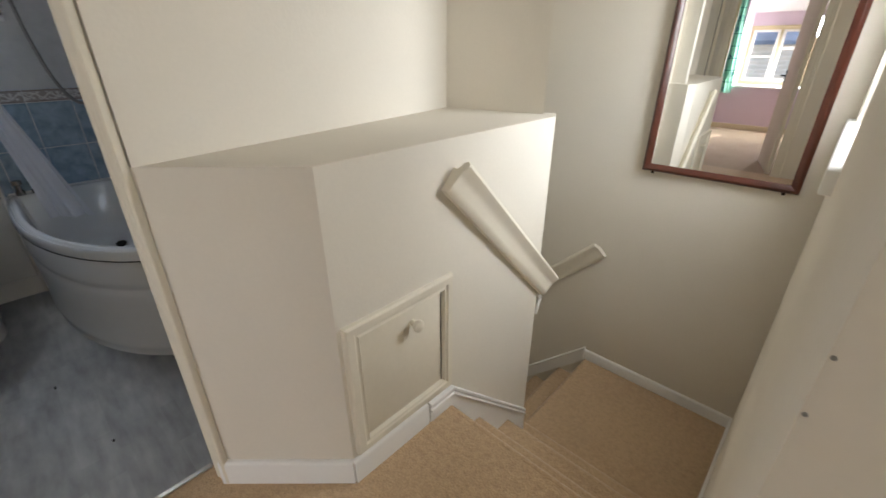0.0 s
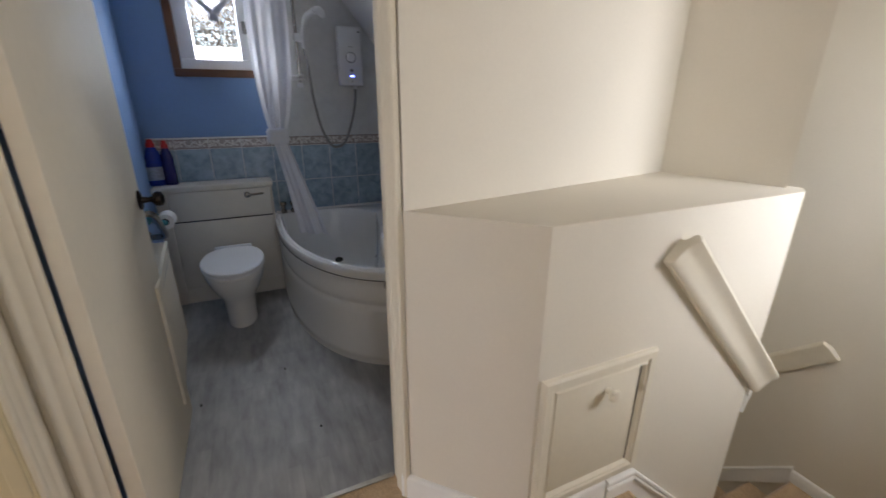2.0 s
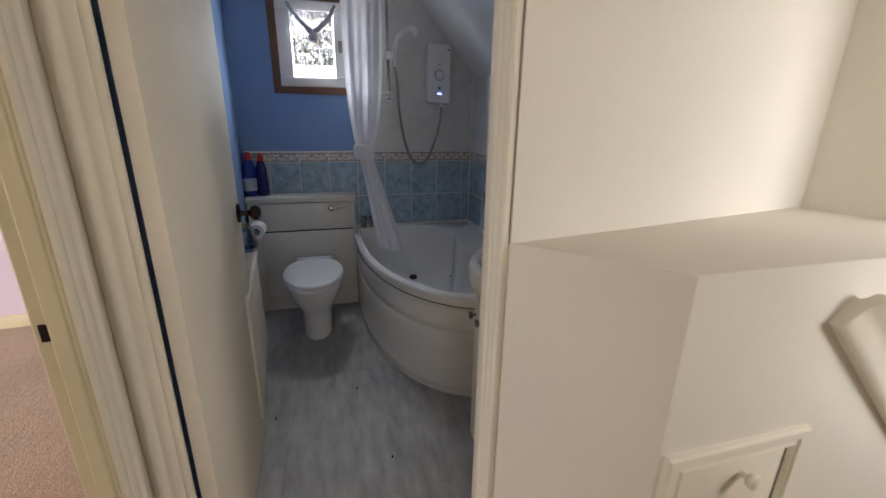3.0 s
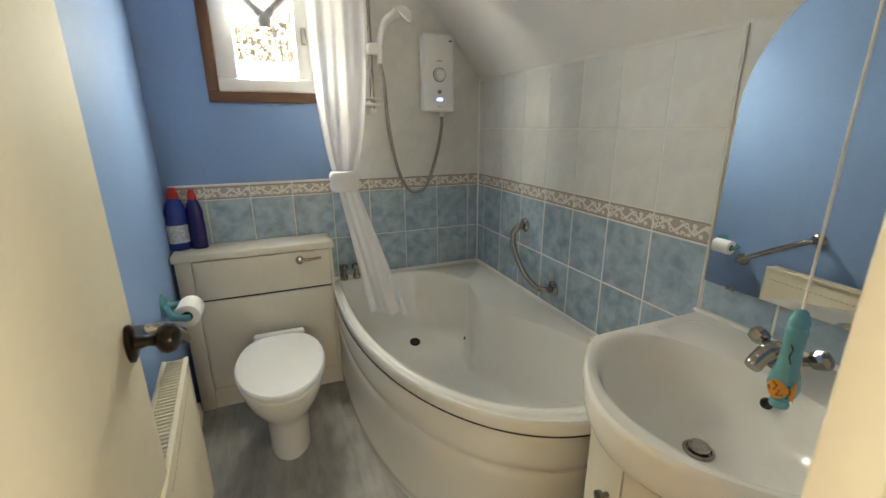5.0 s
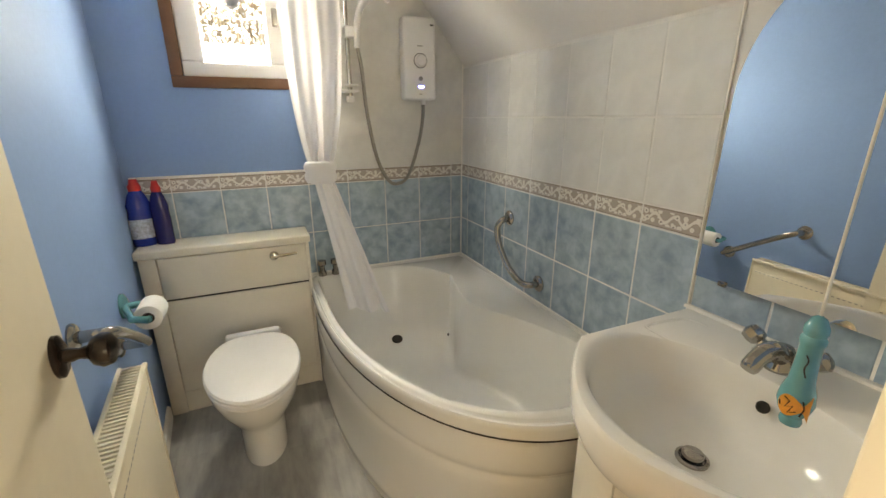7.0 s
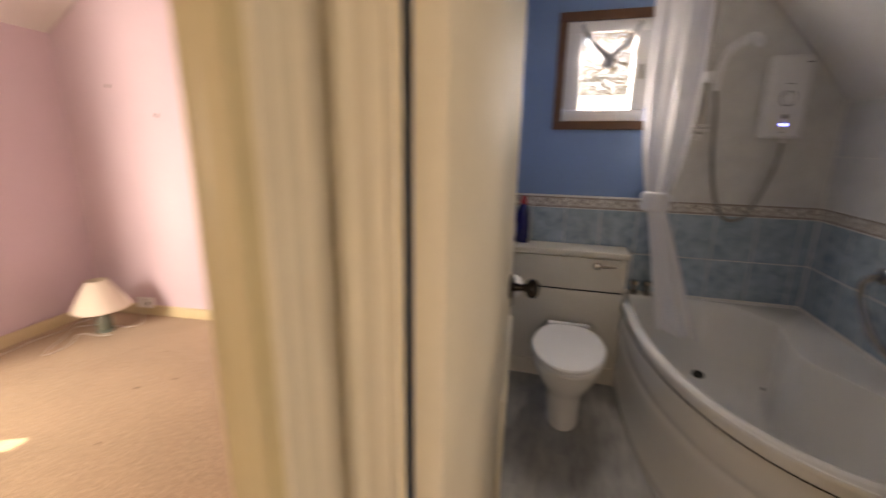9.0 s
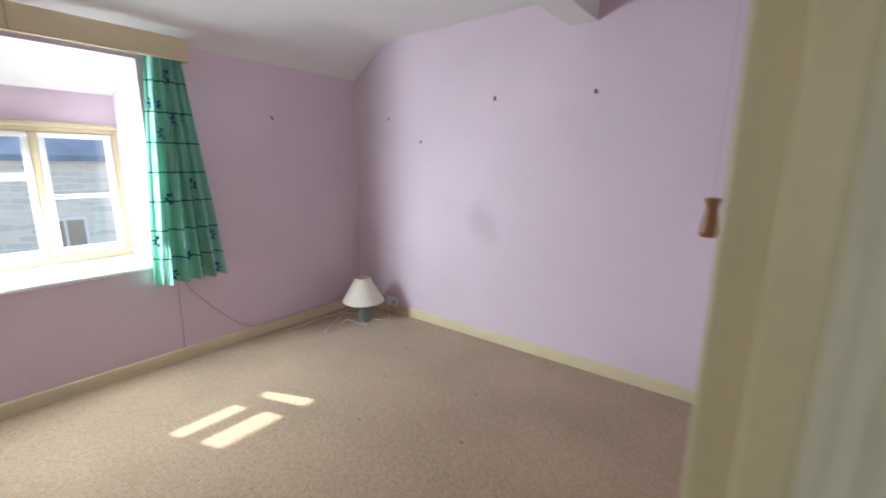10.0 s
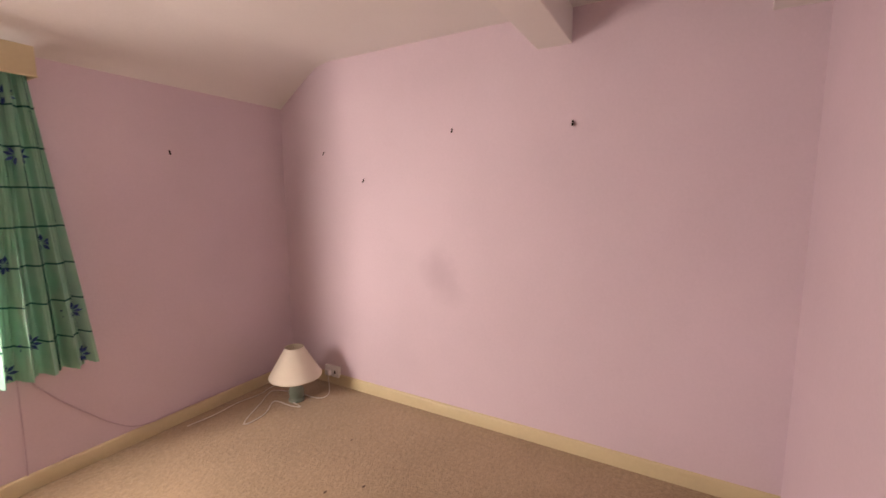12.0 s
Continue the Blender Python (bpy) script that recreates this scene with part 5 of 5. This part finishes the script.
fish = bmesh.new()
fa = [-2.10 + 0.11 * i for i in range(17)]
tall = [0.002 + 0.0115 * math.sin(math.pi * min(1.0, (i / 13) ** 0.75)) + (0.004 * (i - 12) if i > 12 else 0) for i in range(17)]
up_ = [fish.verts.new(wrapped(a, 1.060 + q)) for a, q in zip(fa, tall)]
dn_ = [fish.verts.new(wrapped(a, 1.060 - q)) for a, q in zip(fa, tall)]
for i in range(16):
    fish.faces.new((dn_[i], dn_[i + 1], up_[i + 1], up_[i]))
fish_ob = part("fish", fish, ORANGE, pb, "orange painted fish")
for line in (((-1.75, 0.009), (-1.45, 0.006), (-1.62, -0.003), (-1.25, 0.001), (-1.42, -0.009), (-1.05, -0.005)), ((-2.0, 0.001), (-1.9, -0.004)), ((-0.85, 0.010), (-0.70, 0.0), (-0.85, -0.010))):
    part("fish_line", tube([wrapped(a, 1.060 + z, 0.0193) for a, z in line], 0.0008, 5), BLACK, fish_ob)
part("painted_swirl", tube(smooth_line([wrapped(-1.35, 1.124, 0.0117), wrapped(-1.10, 1.117, 0.0116), wrapped(-1.25, 1.107, 0.0116), wrapped(-1.0, 1.097, 0.0122)], 5), 0.0008, 5), BLACK, pb)
part("cord", tube([(-1.35, 0.352, 1.165), (-1.35, 0.352, 2.258)], 0.0018, 6), CORD, lp)
sp = thing("ceiling_switch", "white ceiling pull switch", "switch", place=(-1.35, 0.352, 2.23))
part("housing", lathe([(0.018, 2.222), (0.035, 2.235), (0.038, 2.2585)], Matrix.Translation((-1.35, 0.352, 0)), 20), PLASTIC, sp)


# ---- things: bedroom ----
def bedroom_window():
    w = thing("window_bedroom", "cream painted casement window with glazing bars", "window", place=tuple(P(2.4, -0.55, SILL_Z)))
    tagged(w, kind="structure")
    z0, z1, va, vb = SILL_Z, 1.64, -0.615, -0.548
    def bar(name, u0, u1, za, zb, v0=va, v1=vb, mt=YELLOW_GLOSS, bev=0.006, parent=None):
        return part(name, pbox((u0, v0, za), (u1, v1, zb), bev), mt, parent or w)
    bar("window_frame", WL, WIN, z0, z0 + 0.055)
    bar("window_frame", WL, WIN, z1 - 0.045, z1)
    bar("window_frame", WL, WL + 0.04, z0 + 0.055, z1 - 0.045)
    bar("window_frame", WIN - 0.04, WIN, z0 + 0.055, z1 - 0.045)
    bar("head_board", WL, WIN, z1 - 0.012, z1 + 0.018, -0.545, -0.505)
    lights = ((WL + 0.04, 2.185, 1.172, 0.028), (2.225, WIN - 0.04, 1.308, 0.05))
    bar("mullion", 2.185, 2.225, z0 + 0.055, z1 - 0.045)
    for u0, u1, zb, tb in lights:
        f = 0.034
        s = bar("sash", u0 + 0.002, u1 - 0.002, z0 + 0.057, z0 + 0.057 + f + 0.012, va + 0.012, vb + 0.008, WHITE_GLOSS)
        bar("stile", u0 + 0.002, u0 + f, z0 + 0.10, z1 - 0.08, va + 0.012, vb + 0.008, WHITE_GLOSS, parent=s)
        bar("stile", u1 - f, u1 - 0.002, z0 + 0.10, z1 - 0.08, va + 0.012, vb + 0.008, WHITE_GLOSS, parent=s)
        bar("top_rail", u0 + 0.002, u1 - 0.002, z1 - 0.082, z1 - 0.047, va + 0.012, vb + 0.008, WHITE_GLOSS, parent=s)
        bar("glazing_bar", u0 + f, u1 - f, zb - tb / 2, zb + tb / 2, va + 0.016, vb + 0.004, WHITE_GLOSS, 0.004, parent=s)
        for za, zc in ((z0 + 0.10, zb), (zb, z1 - 0.08)):
            g = part("pane", pbox((u0 + f, -0.585, za), (u1 - f, -0.582, zc)), GLASS, s)
            g.visible_shadow = False
    part("catch", tube([P(2.17, -0.538, 1.175), P(2.17, -0.520, 1.175), P(2.10, -0.512, 1.178)], 0.006), EDGE_TIN, w, "brass casement catch")
    part("stay", tube([P(2.0, -0.535, 0.80), P(1.84, -0.525, 0.80)], 0.005), EDGE_TIN, w)


bedroom_window()

pel = thing("pelmet", "cream painted wooden pelmet box over the window", "pelmet", place=tuple(P(2.3, 0.06, 2.05)))
part("front_board", pbox((1.492, 0.105, 2.046), (3.38, 0.124, 2.186), 0.004), YELLOW_GLOSS, pel)
part("end_board", pbox((1.492, 0.002, 2.046), (1.510, 0.105, 2.186), 0.003), YELLOW_GLOSS, pel)
part("end_board", pbox((3.362, 0.002, 2.046), (3.38, 0.105, 2.186), 0.003), YELLOW_GLOSS, pel)
part("bead", tube([P(1.492, 0.122, 2.050), P(3.38, 0.122, 2.050)], 0.006, 8), YELLOW_GLOSS, pel)
part("joint_line", pbox((2.318, 0.1235, 2.05), (2.3205, 0.1248, 2.186)), DARK, pel)
part("track", tube([P(1.52, 0.065, 2.09), P(3.36, 0.065, 2.09)], 0.009, 8), PLASTIC, pel)


def check_curtain(ut, ub, label):
    c = thing("check_curtain", label, "curtain", "window curtains", place=tuple(P(sum(ub) / 2, 0.07, 0.6)))
    t = (P(ut[0], 0.065, 2.10), P(ut[1], 0.065, 2.10))
    b = (P(ub[0], 0.085, 0.60), P(ub[1], 0.075, 0.585))
    ob = cloth("cloth", c, t, b, 4.5, CHECK, 50, 180, 0.042)
    rnd = random.Random(5)
    # printed flowers laid just proud of the folds on the room side
    me = ob.data
    spots = ((0.30, 0.34), (0.62, 0.28), (0.18, 0.22), (0.72, 0.55), (0.30, 0.62), (0.84, 0.80), (0.42, 0.88), (0.86, 0.955), (0.30, 0.965), (0.55, 0.10), (0.12, 0.80))
    for t_, s_ in spots:
        a, bq = Vector(t[0]).lerp(Vector(b[0]), s_), Vector(t[1]).lerp(Vector(b[1]), s_)
        v = min((vv.co for vv in me.vertices), key=lambda q: (q - a.lerp(bq, t_)).length - 0.6 * (q - PC).dot(P(0, 1) - PC))
        o = Vector(v) + (P(0, 1) - PC) * 0.004
        bm = bmesh.new()
        k = 8
        for p in range(k):
            an = 2 * math.pi * p / k + rnd.random() * 0.3
            d = (P(1, 0) - PC) * math.cos(an) + Vector((0, 0, math.sin(an)))
            e = (P(1, 0) - PC) * -math.sin(an) + Vector((0, 0, math.cos(an)))
            bm.faces.new([bm.verts.new(o + d * r + e * w) for r, w in ((0.007, 0), (0.027, 0.009), (0.048, 0), (0.027, -0.009))])
        part("flower", bm, FLOWER, ob, "printed navy flower", smooth=False)
    return c


check_curtain((1.725, 1.515), (1.845, 1.372), "green checked curtain with navy flowers, drawn open")
check_curtain((3.33, 3.12), (3.37, 3.10), "green checked curtain with navy flowers, drawn open")


def table_lamp():
    l = thing("table_lamp", "small lamp with cream conical shade on the carpet", "lamp", place=tuple(P(0.345, 0.43, 0)))
    m = Matrix.Translation(P(0.345, 0.43, 0))
    part("base", lathe([(0.056, 0.0), (0.058, 0.012), (0.048, 0.025), (0.053, 0.06), (0.053, 0.08), (0.040, 0.12), (0.022, 0.145), (0.016, 0.16), (0.016, 0.20), (0.0, 0.201)], m, 24), GREEN_GLAZE, l, "grey green ceramic base")
    bm = bmesh.new()
    rings([[m @ Vector((r * math.cos(2 * math.pi * i / 40), r * math.sin(2 * math.pi * i / 40), z)) for i in range(40)] for r, z in
           ((0.183, 0.186), (0.186, 0.195), (0.0685, 0.398), (0.0670, 0.406), (0.0645, 0.404), (0.181, 0.197), (0.181, 0.188))], False, bm)
    part("shade", bm, SHADE, l, "cream conical shade")
    part("bulb_holder", lathe([(0.016, 0.201), (0.018, 0.26), (0.012, 0.28), (0.0, 0.281)], m, 14), BLACK, l)
    for k in range(3):
        a = 2 * math.pi * k / 3
        part("shade_spoke", tube([m @ Vector((0.015 * math.cos(a), 0.015 * math.sin(a), 0.265)), m @ Vector((0.068 * math.cos(a), 0.068 * math.sin(a), 0.388))], 0.002, 6), EDGE_TIN, l)
    flex = [(0.388, 0.415, 0.006), (0.410, 0.54, 0.006), (0.436, 0.467, 0.006), (0.446, 0.363, 0.014), (0.470, 0.325, 0.012), (0.603, 0.407, 0.006), (0.745, 0.412, 0.006), (0.71, 0.365, 0.010), (0.519, 0.253, 0.006), (0.368, 0.164, 0.006),
            (0.325, 0.189, 0.006), (0.290, 0.270, 0.006), (0.268, 0.36, 0.006), (0.268, 0.49, 0.006), (0.25, 0.57, 0.006), (0.19, 0.585, 0.006), (0.125, 0.54, 0.010), (0.07, 0.48, 0.035), (0.05, 0.452, 0.080)]
    part("flex", tube(smooth_line([P(*p) for p in flex], 6), 0.0036, 6), CORD, l, "tangled cream flex")
    part("loose_flex", tube(smooth_line([P(0.95, 0.10, 0.006), P(0.774, 0.115, 0.006), P(0.594, 0.10, 0.006), P(0.428, 0.128, 0.006), P(0.30, 0.10, 0.006), P(0.18, 0.12, 0.006)], 6), 0.0032, 6), CORD, l, "cream flex along the skirting")


table_lamp()
sk = thing("wall_socket", "white surface socket with a plug above the skirting", "socket", place=tuple(P(0.02, 0.46, 0.1)))
part("box", pbox((0.001, 0.40, 0.065), (0.030, 0.545, 0.150), 0.004), PLASTIC, sk)
part("plug", pbox((0.030, 0.425, 0.080), (0.060, 0.475, 0.130), 0.008), PLASTIC, sk, "white plug")
part("switch", pbox((0.030, 0.50, 0.095), (0.034, 0.515, 0.120), 0.002), DARK, sk)


def picture_hook(p, n, r):
    h = thing("picture_hook", "small dark picture hook nailed into the pink wall", "hook", "picture hooks", place=tuple(p))
    n = Vector(n)
    part("nail", tube([p, p + n * 0.012], 0.0035 * r, 6), BLACK, h)
    part("hook", tube(smooth_line([p + n * 0.004 + Vector((0, 0, 0.008)), p + n * 0.006 + Vector((0, 0, -0.012)), p + n * 0.014 + Vector((0, 0, -0.018)), p + n * 0.016 + Vector((0, 0, -0.008))], 3), 0.0034 * r, 6), BLACK, h)


for v, z, r in ((0.453, 1.807, 0.8), (0.830, 1.600, 0.9), (1.546, 1.891, 1.15), (2.277, 1.873, 1.5)):
    picture_hook(P(0, v, z), P(1, 0) - PC, r)
picture_hook(P(0.866, 0, 1.766), P(0, 1) - PC, 1.2)

bp_ = thing("bedroom_light_pull", "turned wooden light pull hanging on a cord", "light pull", place=(-1.87, -0.878, 1.26))
mb = Matrix.Translation((-1.87, -0.878, 0.066)) @ Matrix.Diagonal((0.95, 0.95, 0.95, 1))
part("handle", lathe([(0.0, 1.245), (0.017, 1.246), (0.0215, 1.252), (0.0215, 1.262), (0.018, 1.285), (0.0135, 1.312), (0.0145, 1.325), (0.019, 1.336), (0.0185, 1.342), (0.0, 1.344)], mb, 24), PULL_WOOD, bp_, "turned oak handle")
part("cord", tube([(-1.87, -0.878, 1.338), (-1.87, -0.878, 2.452)], 0.001, 6), DULL_CORD, bp_)

cab = thing("loose_cable", "thin painted cable trailing down the pink wall", "cable", place=tuple(P(1.4, 0.01, 0.3)))
part("cable", tube(smooth_line([P(1.66, 0.006, 0.72), P(1.62, 0.006, 0.56), P(1.54, 0.006, 0.44), P(1.42, 0.006, 0.30), P(1.28, 0.006, 0.16), P(1.15, 0.012, 0.095), P(0.9, 0.012, 0.092), P(0.3, 0.012, 0.092), P(0.05, 0.012, 0.095)], 6), 0.0035, 6), DULL_CORD, cab)
part("drop", tube([P(1.672, 0.005, 0.70), P(1.674, 0.005, 0.30), P(1.682, 0.018, 0.088)], 0.003, 6), DULL_CORD, cab)


# marks: knots of fluff on the carpet, scuffs on the vinyl, damp shade on the west wall
def fleck(x, y, z, r, name, label, material, seed):
    rnd = random.Random(seed)
    f = thing(name, label, "debris", "bits on the floor", place=(x, y, z))
    bm = bmesh.new()
    bmesh.ops.create_icosphere(bm, subdivisions=1, radius=r, matrix=Matrix.Translation((x, y, z + r * 0.3)) @ Matrix.Diagonal((1.3 + rnd.random(), 0.8, 0.5, 1)))
    part("speck", bm, material, f)


FLUFF = mat("brown fluff", (0.14, 0.09, 0.06), 1.0, 0.2)
for i, (x, y) in enumerate(((-2.50, -2.59), (-2.605, -2.135), (-2.36, -2.72), (-1.95, -2.45), (-2.75, -2.95), (-2.2, -1.9))):
    fleck(x, y, 0.0, 0.007, "carpet_fluff", "dark fleck of fluff on the carpet", FLUFF, i)
for i, (x, y) in enumerate(((-2.13, -0.112), (-1.622, -0.003), (-1.99, -0.50))):
    fleck(x, y, 0.0, 0.006, "floor_screw", "dark screw head in the vinyl floor", BLACK, 20 + i)

# ---- outside ----
STONE = mat("stone wall", (0.45, 0.39, 0.31), 0.9, 0.2, 2.0, 14, 0.8, dist=0.02)
_n, _l, _b = nodes_of(STONE)
_co, _br = _n.new("ShaderNodeTexCoord"), _n.new("ShaderNodeTexBrick")
_br.inputs["Scale"].default_value, _br.inputs["Brick Width"].default_value, _br.inputs["Row Height"].default_value = 1, 0.34, 0.11
_br.inputs["Mortar Size"].default_value = 0.012
_br.inputs["Color1"].default_value, _br.inputs["Color2"].default_value, _br.inputs["Mortar"].default_value = (0.78, 0.70, 0.58, 1), (0.62, 0.58, 0.50, 1), (0.76, 0.72, 0.66, 1)
_mp = _n.new("ShaderNodeMapping")
_mp.inputs["Rotation"].default_value = (radians(-90), 0, 0)
_wob, _wm = _n.new("ShaderNodeTexNoise"), _n.new("ShaderNodeMix")
_wob.inputs["Scale"].default_value, _wob.inputs["Detail"].default_value = 3.0, 3
_wm.data_type = "VECTOR"
_wm.inputs[0].default_value = 0.14
_l.new(_co.outputs["Object"], _wob.inputs["Vector"])
_l.new(_co.outputs["Object"], _wm.inputs[4])
_l.new(_wob.outputs["Color"], _wm.inputs[5])
_l.new(_wm.outputs[1], _mp.inputs["Vector"])
_l.new(_mp.outputs[0], _br.inputs["Vector"])
_l.new(_br.outputs["Color"], _b.inputs["Base Color"])
SLATE = mat("roof slate", (0.22, 0.27, 0.36), 0.6, 0.2, 2, 12, 0.5, dist=0.01)
# unseen ground, paled so that it bounces sun onto the house front
BOUNCE_GROUND = mat("pale bounce ground", (0.60, 0.57, 0.52), 1.0, 0.2, 0.4, 6, 0.3)
setting(obj("ground", box((-400, -400, -3.0), (400, 400, -2.9)), BOUNCE_GROUND))
house = thing("stone_house", "old stone house with a slate roof across the street", "house", place=(-2.0, -12.4, -2.9))
part("wall", box((-9, -15.5, -2.9), (5, -12.4, 1.50)), STONE, house)
roof = bmesh.new()
rings([[Vector((x, y, z)) for y, z in ((-12.1, 1.40), (-14.0, 2.7), (-15.9, 1.40), (-15.9, 1.52), (-14.0, 2.84), (-12.1, 1.52))] for x in (-9.2, 5.2)], True, roof)
part("roof", roof, SLATE, house, "grey slate roof")
for x, z in ((-5.4, -0.6), (-3.3, -0.7), (-1.6, -0.6), (0.6, -0.6), (-4.2, -2.2), (-0.4, -2.2)):
    wn = part("window", box((x - 0.36, -12.42, z), (x + 0.36, -12.36, z + 0.85), None, 0.01), WHITE_GLOSS, house, "white sash window")
    for sx in (-1, 1):
        part("pane", box((x + sx * 0.165 - 0.14, -12.37, z + 0.07), (x + sx * 0.165 + 0.14, -12.345, z + 0.78)), STEEL, wn)
# unseen eaves of this house over the bedroom window, set to cut the sun patch short, and the shell that closes it
setting(obj("roof_eaves_sun_cut", pbox((-0.4, -1.02, 1.830), (4.0, -0.68, 1.92)), BROWN_TRIM))
setting(obj("roof_cover", box((-4.2, -5.2, 2.66), (2.0, 3.4, 2.76)), SLATE))
setting(obj("wall_shell_south", pbox((-0.4, -0.80, 1.90), (4.0, -0.675, 2.7)), STONE))

# ---- bathroom tiles, one by one ----
def border_tile():
    """Cream border with a repeated grey scroll and a grey line above and below."""
    m = mat("scroll border tile", (0.72, 0.68, 0.60), 0.2, 0.05, 8, 40, 0.03)
    n, l, b = nodes_of(m)
    co, sep = n.new("ShaderNodeTexCoord"), n.new("ShaderNodeSeparateXYZ")
    l.new(co.outputs["Object"], sep.inputs[0])

    def op(kind, a, v=None, c=None):
        o = n.new("ShaderNodeMath")
        o.operation = kind
        l.new(a, o.inputs[0])
        if v is not None:
            if hasattr(v, "links"):
                l.new(v, o.inputs[1])
            else:
                o.inputs[1].default_value = v
        if c is not None:
            o.inputs[2].default_value = c
        return o.outputs[0]
    px, pz = sep.outputs["X"], sep.outputs["Z"]
    wave = op("SINE", op("MULTIPLY", px, 92.2))
    d = op("ABSOLUTE", op("SUBTRACT", pz, op("MULTIPLY", wave, 0.012)))
    stem = op("LESS_THAN", d, 0.0055)
    vo = n.new("ShaderNodeTexVoronoi")
    vo.inputs["Scale"].default_value = 44
    l.new(co.outputs["Object"], vo.inputs["Vector"])
    inside = op("LESS_THAN", op("ABSOLUTE", pz), 0.0225)
    leaf = op("MULTIPLY", op("LESS_THAN", vo.outputs["Distance"], 0.40), inside)
    pale = op("MULTIPLY", op("MAXIMUM", stem, leaf), inside)
    dark = op("MULTIPLY", op("LESS_THAN", vo.outputs["Distance"], 0.14), inside)
    rim = op("GREATER_THAN", op("ABSOLUTE", pz), 0.0275)

    def layer(below, color, mask):
        mx = n.new("ShaderNodeMix")
        mx.data_type = "RGBA"
        mx.inputs["B"].default_value = (*color, 1)
        if below is None:
            mx.inputs["A"].default_value = (0.42, 0.37, 0.33, 1)
        else:
            l.new(below, mx.inputs["A"])
        l.new(mask, mx.inputs["Factor"])
        return mx.outputs["Result"]
    c = layer(None, (0.74, 0.71, 0.66), pale)
    c = layer(c, (0.22, 0.19, 0.20), dark)
    c = layer(c, (0.27, 0.22, 0.19), rim)
    l.new(c, b.inputs["Base Color"])
    return m


BORDER = border_tile()
_tile_meshes = {}
def tile(name, parent, m, w, h, material):
    """One glazed tile, 7 mm thick with eased edges, centred on the pose m (x along, z up, -y out)."""
    key = (round(w, 4), round(h, 4), material.name)
    if key not in _tile_meshes:
        e, t = 0.0035, 0.007
        bm = bmesh.new()
        rings([[Vector((sx * (w / 2 - i), y, sz * (h / 2 - i))) for sx, sz in ((-1, -1), (1, -1), (1, 1), (-1, 1))] for i, y in ((0, 0), (0, -t + 0.002), (e * 0.4, -t + 0.0005), (e, -t))], True, bm)
        bmesh.ops.recalc_face_normals(bm, faces=bm.faces)
        me = bpy.data.meshes.new("tile")
        bm.to_mesh(me)
        bm.free()
        me.materials.append(material)
        _tile_meshes[key] = me
    ob = new(name, _tile_meshes[key])
    ob.parent = parent
    ob.matrix_parent_inverse = parent.matrix_world.inverted()
    ob.matrix_world = m
    return ob


G = 0.0048
def tile_rows(parent, m, joints, rows):
    """joints: x of the upright joints; rows: (z0, z1, material, name)."""
    for a, b in zip(joints, joints[1:]):
        for z0, z1, mt, nm in rows:
            tile(nm, parent, m @ Matrix.Translation(((a + b) / 2, 0, (z0 + z1) / 2)), b - a - G, z1 - z0 - G, mt)


rnd = random.Random(11)
# north wall: x runs west to east, tiles face -y
MN = Matrix.Translation((0, 0.9215, 0))
jn = [-3.393] + [-1.875 - 0.2045 * k for k in range(7, -1, -1) if -1.875 - 0.2045 * k > -3.36]
rows_low = [(0.285, 0.540, BLUE_TILE, "blue_tile"), (0.540, 0.795, BLUE_TILE, "blue_tile"), (0.795, 1.050, BLUE_TILE, "blue_tile"), (1.050, 1.118, BORDER, "border_tile")]
rows_high = [(1.118, 1.380, LIGHT_TILE, "pale_tile"), (1.380, 1.640, LIGHT_TILE, "pale_tile")]
tile_rows(w_north, MN, jn, rows_low + rows_high)
je = [-1.868, -1.665, -1.46, -1.262]
tile_rows(w_north, MN, je, rows_low[1:] + rows_high)
# west wall: tiles face +x
MW = Matrix.Translation((-3.3965, 0, 0)) @ Matrix.Rotation(radians(90), 4, "Z")
jw = [-0.722, -0.576, -0.373, -0.170, 0.033, 0.236, 0.439, 0.642, 0.845, 0.914]
tile_rows(w_west, MW, jw, rows_low[1:])
setting(obj("wall_shower_panel", box((-3.3975, 0.066, 1.12), (-3.3905, 0.918, 2.26)), LIGHT_TILE))
setting(obj("wall_grout_north", box((-3.394, 0.9157, 0.28), (-1.262, 0.9225, 1.640)), GROUT))
setting(obj("wall_grout_west", box((-3.3975, -0.722, 0.54), (-3.3918, 0.914, 1.119)), GROUT))
setting(obj("trim_tile_edge", tube([(-3.392, -0.728, 1.122), (-3.392, 0.06, 1.122)], 0.006, 8), WHITE_GLOSS, True))
setting(obj("trim_tile_corner", tube([(-1.872, 0.913, 0.85), (-1.872, 0.913, 1.64)], 0.003, 8), WHITE_GLOSS, True))
setting(obj("trim_sealant_corner", tube([(-3.388, 0.913, 0.555), (-3.388, 0.913, 1.66)], 0.005, 8), WHITE_GLOSS, True))
setting(obj("trim_sealant_bath", tube([(-3.386, 0.0, 0.563), (-3.386, 0.911, 0.563), (-1.88, 0.911, 0.563)], 0.006, 8), WHITE_GLOSS, True))
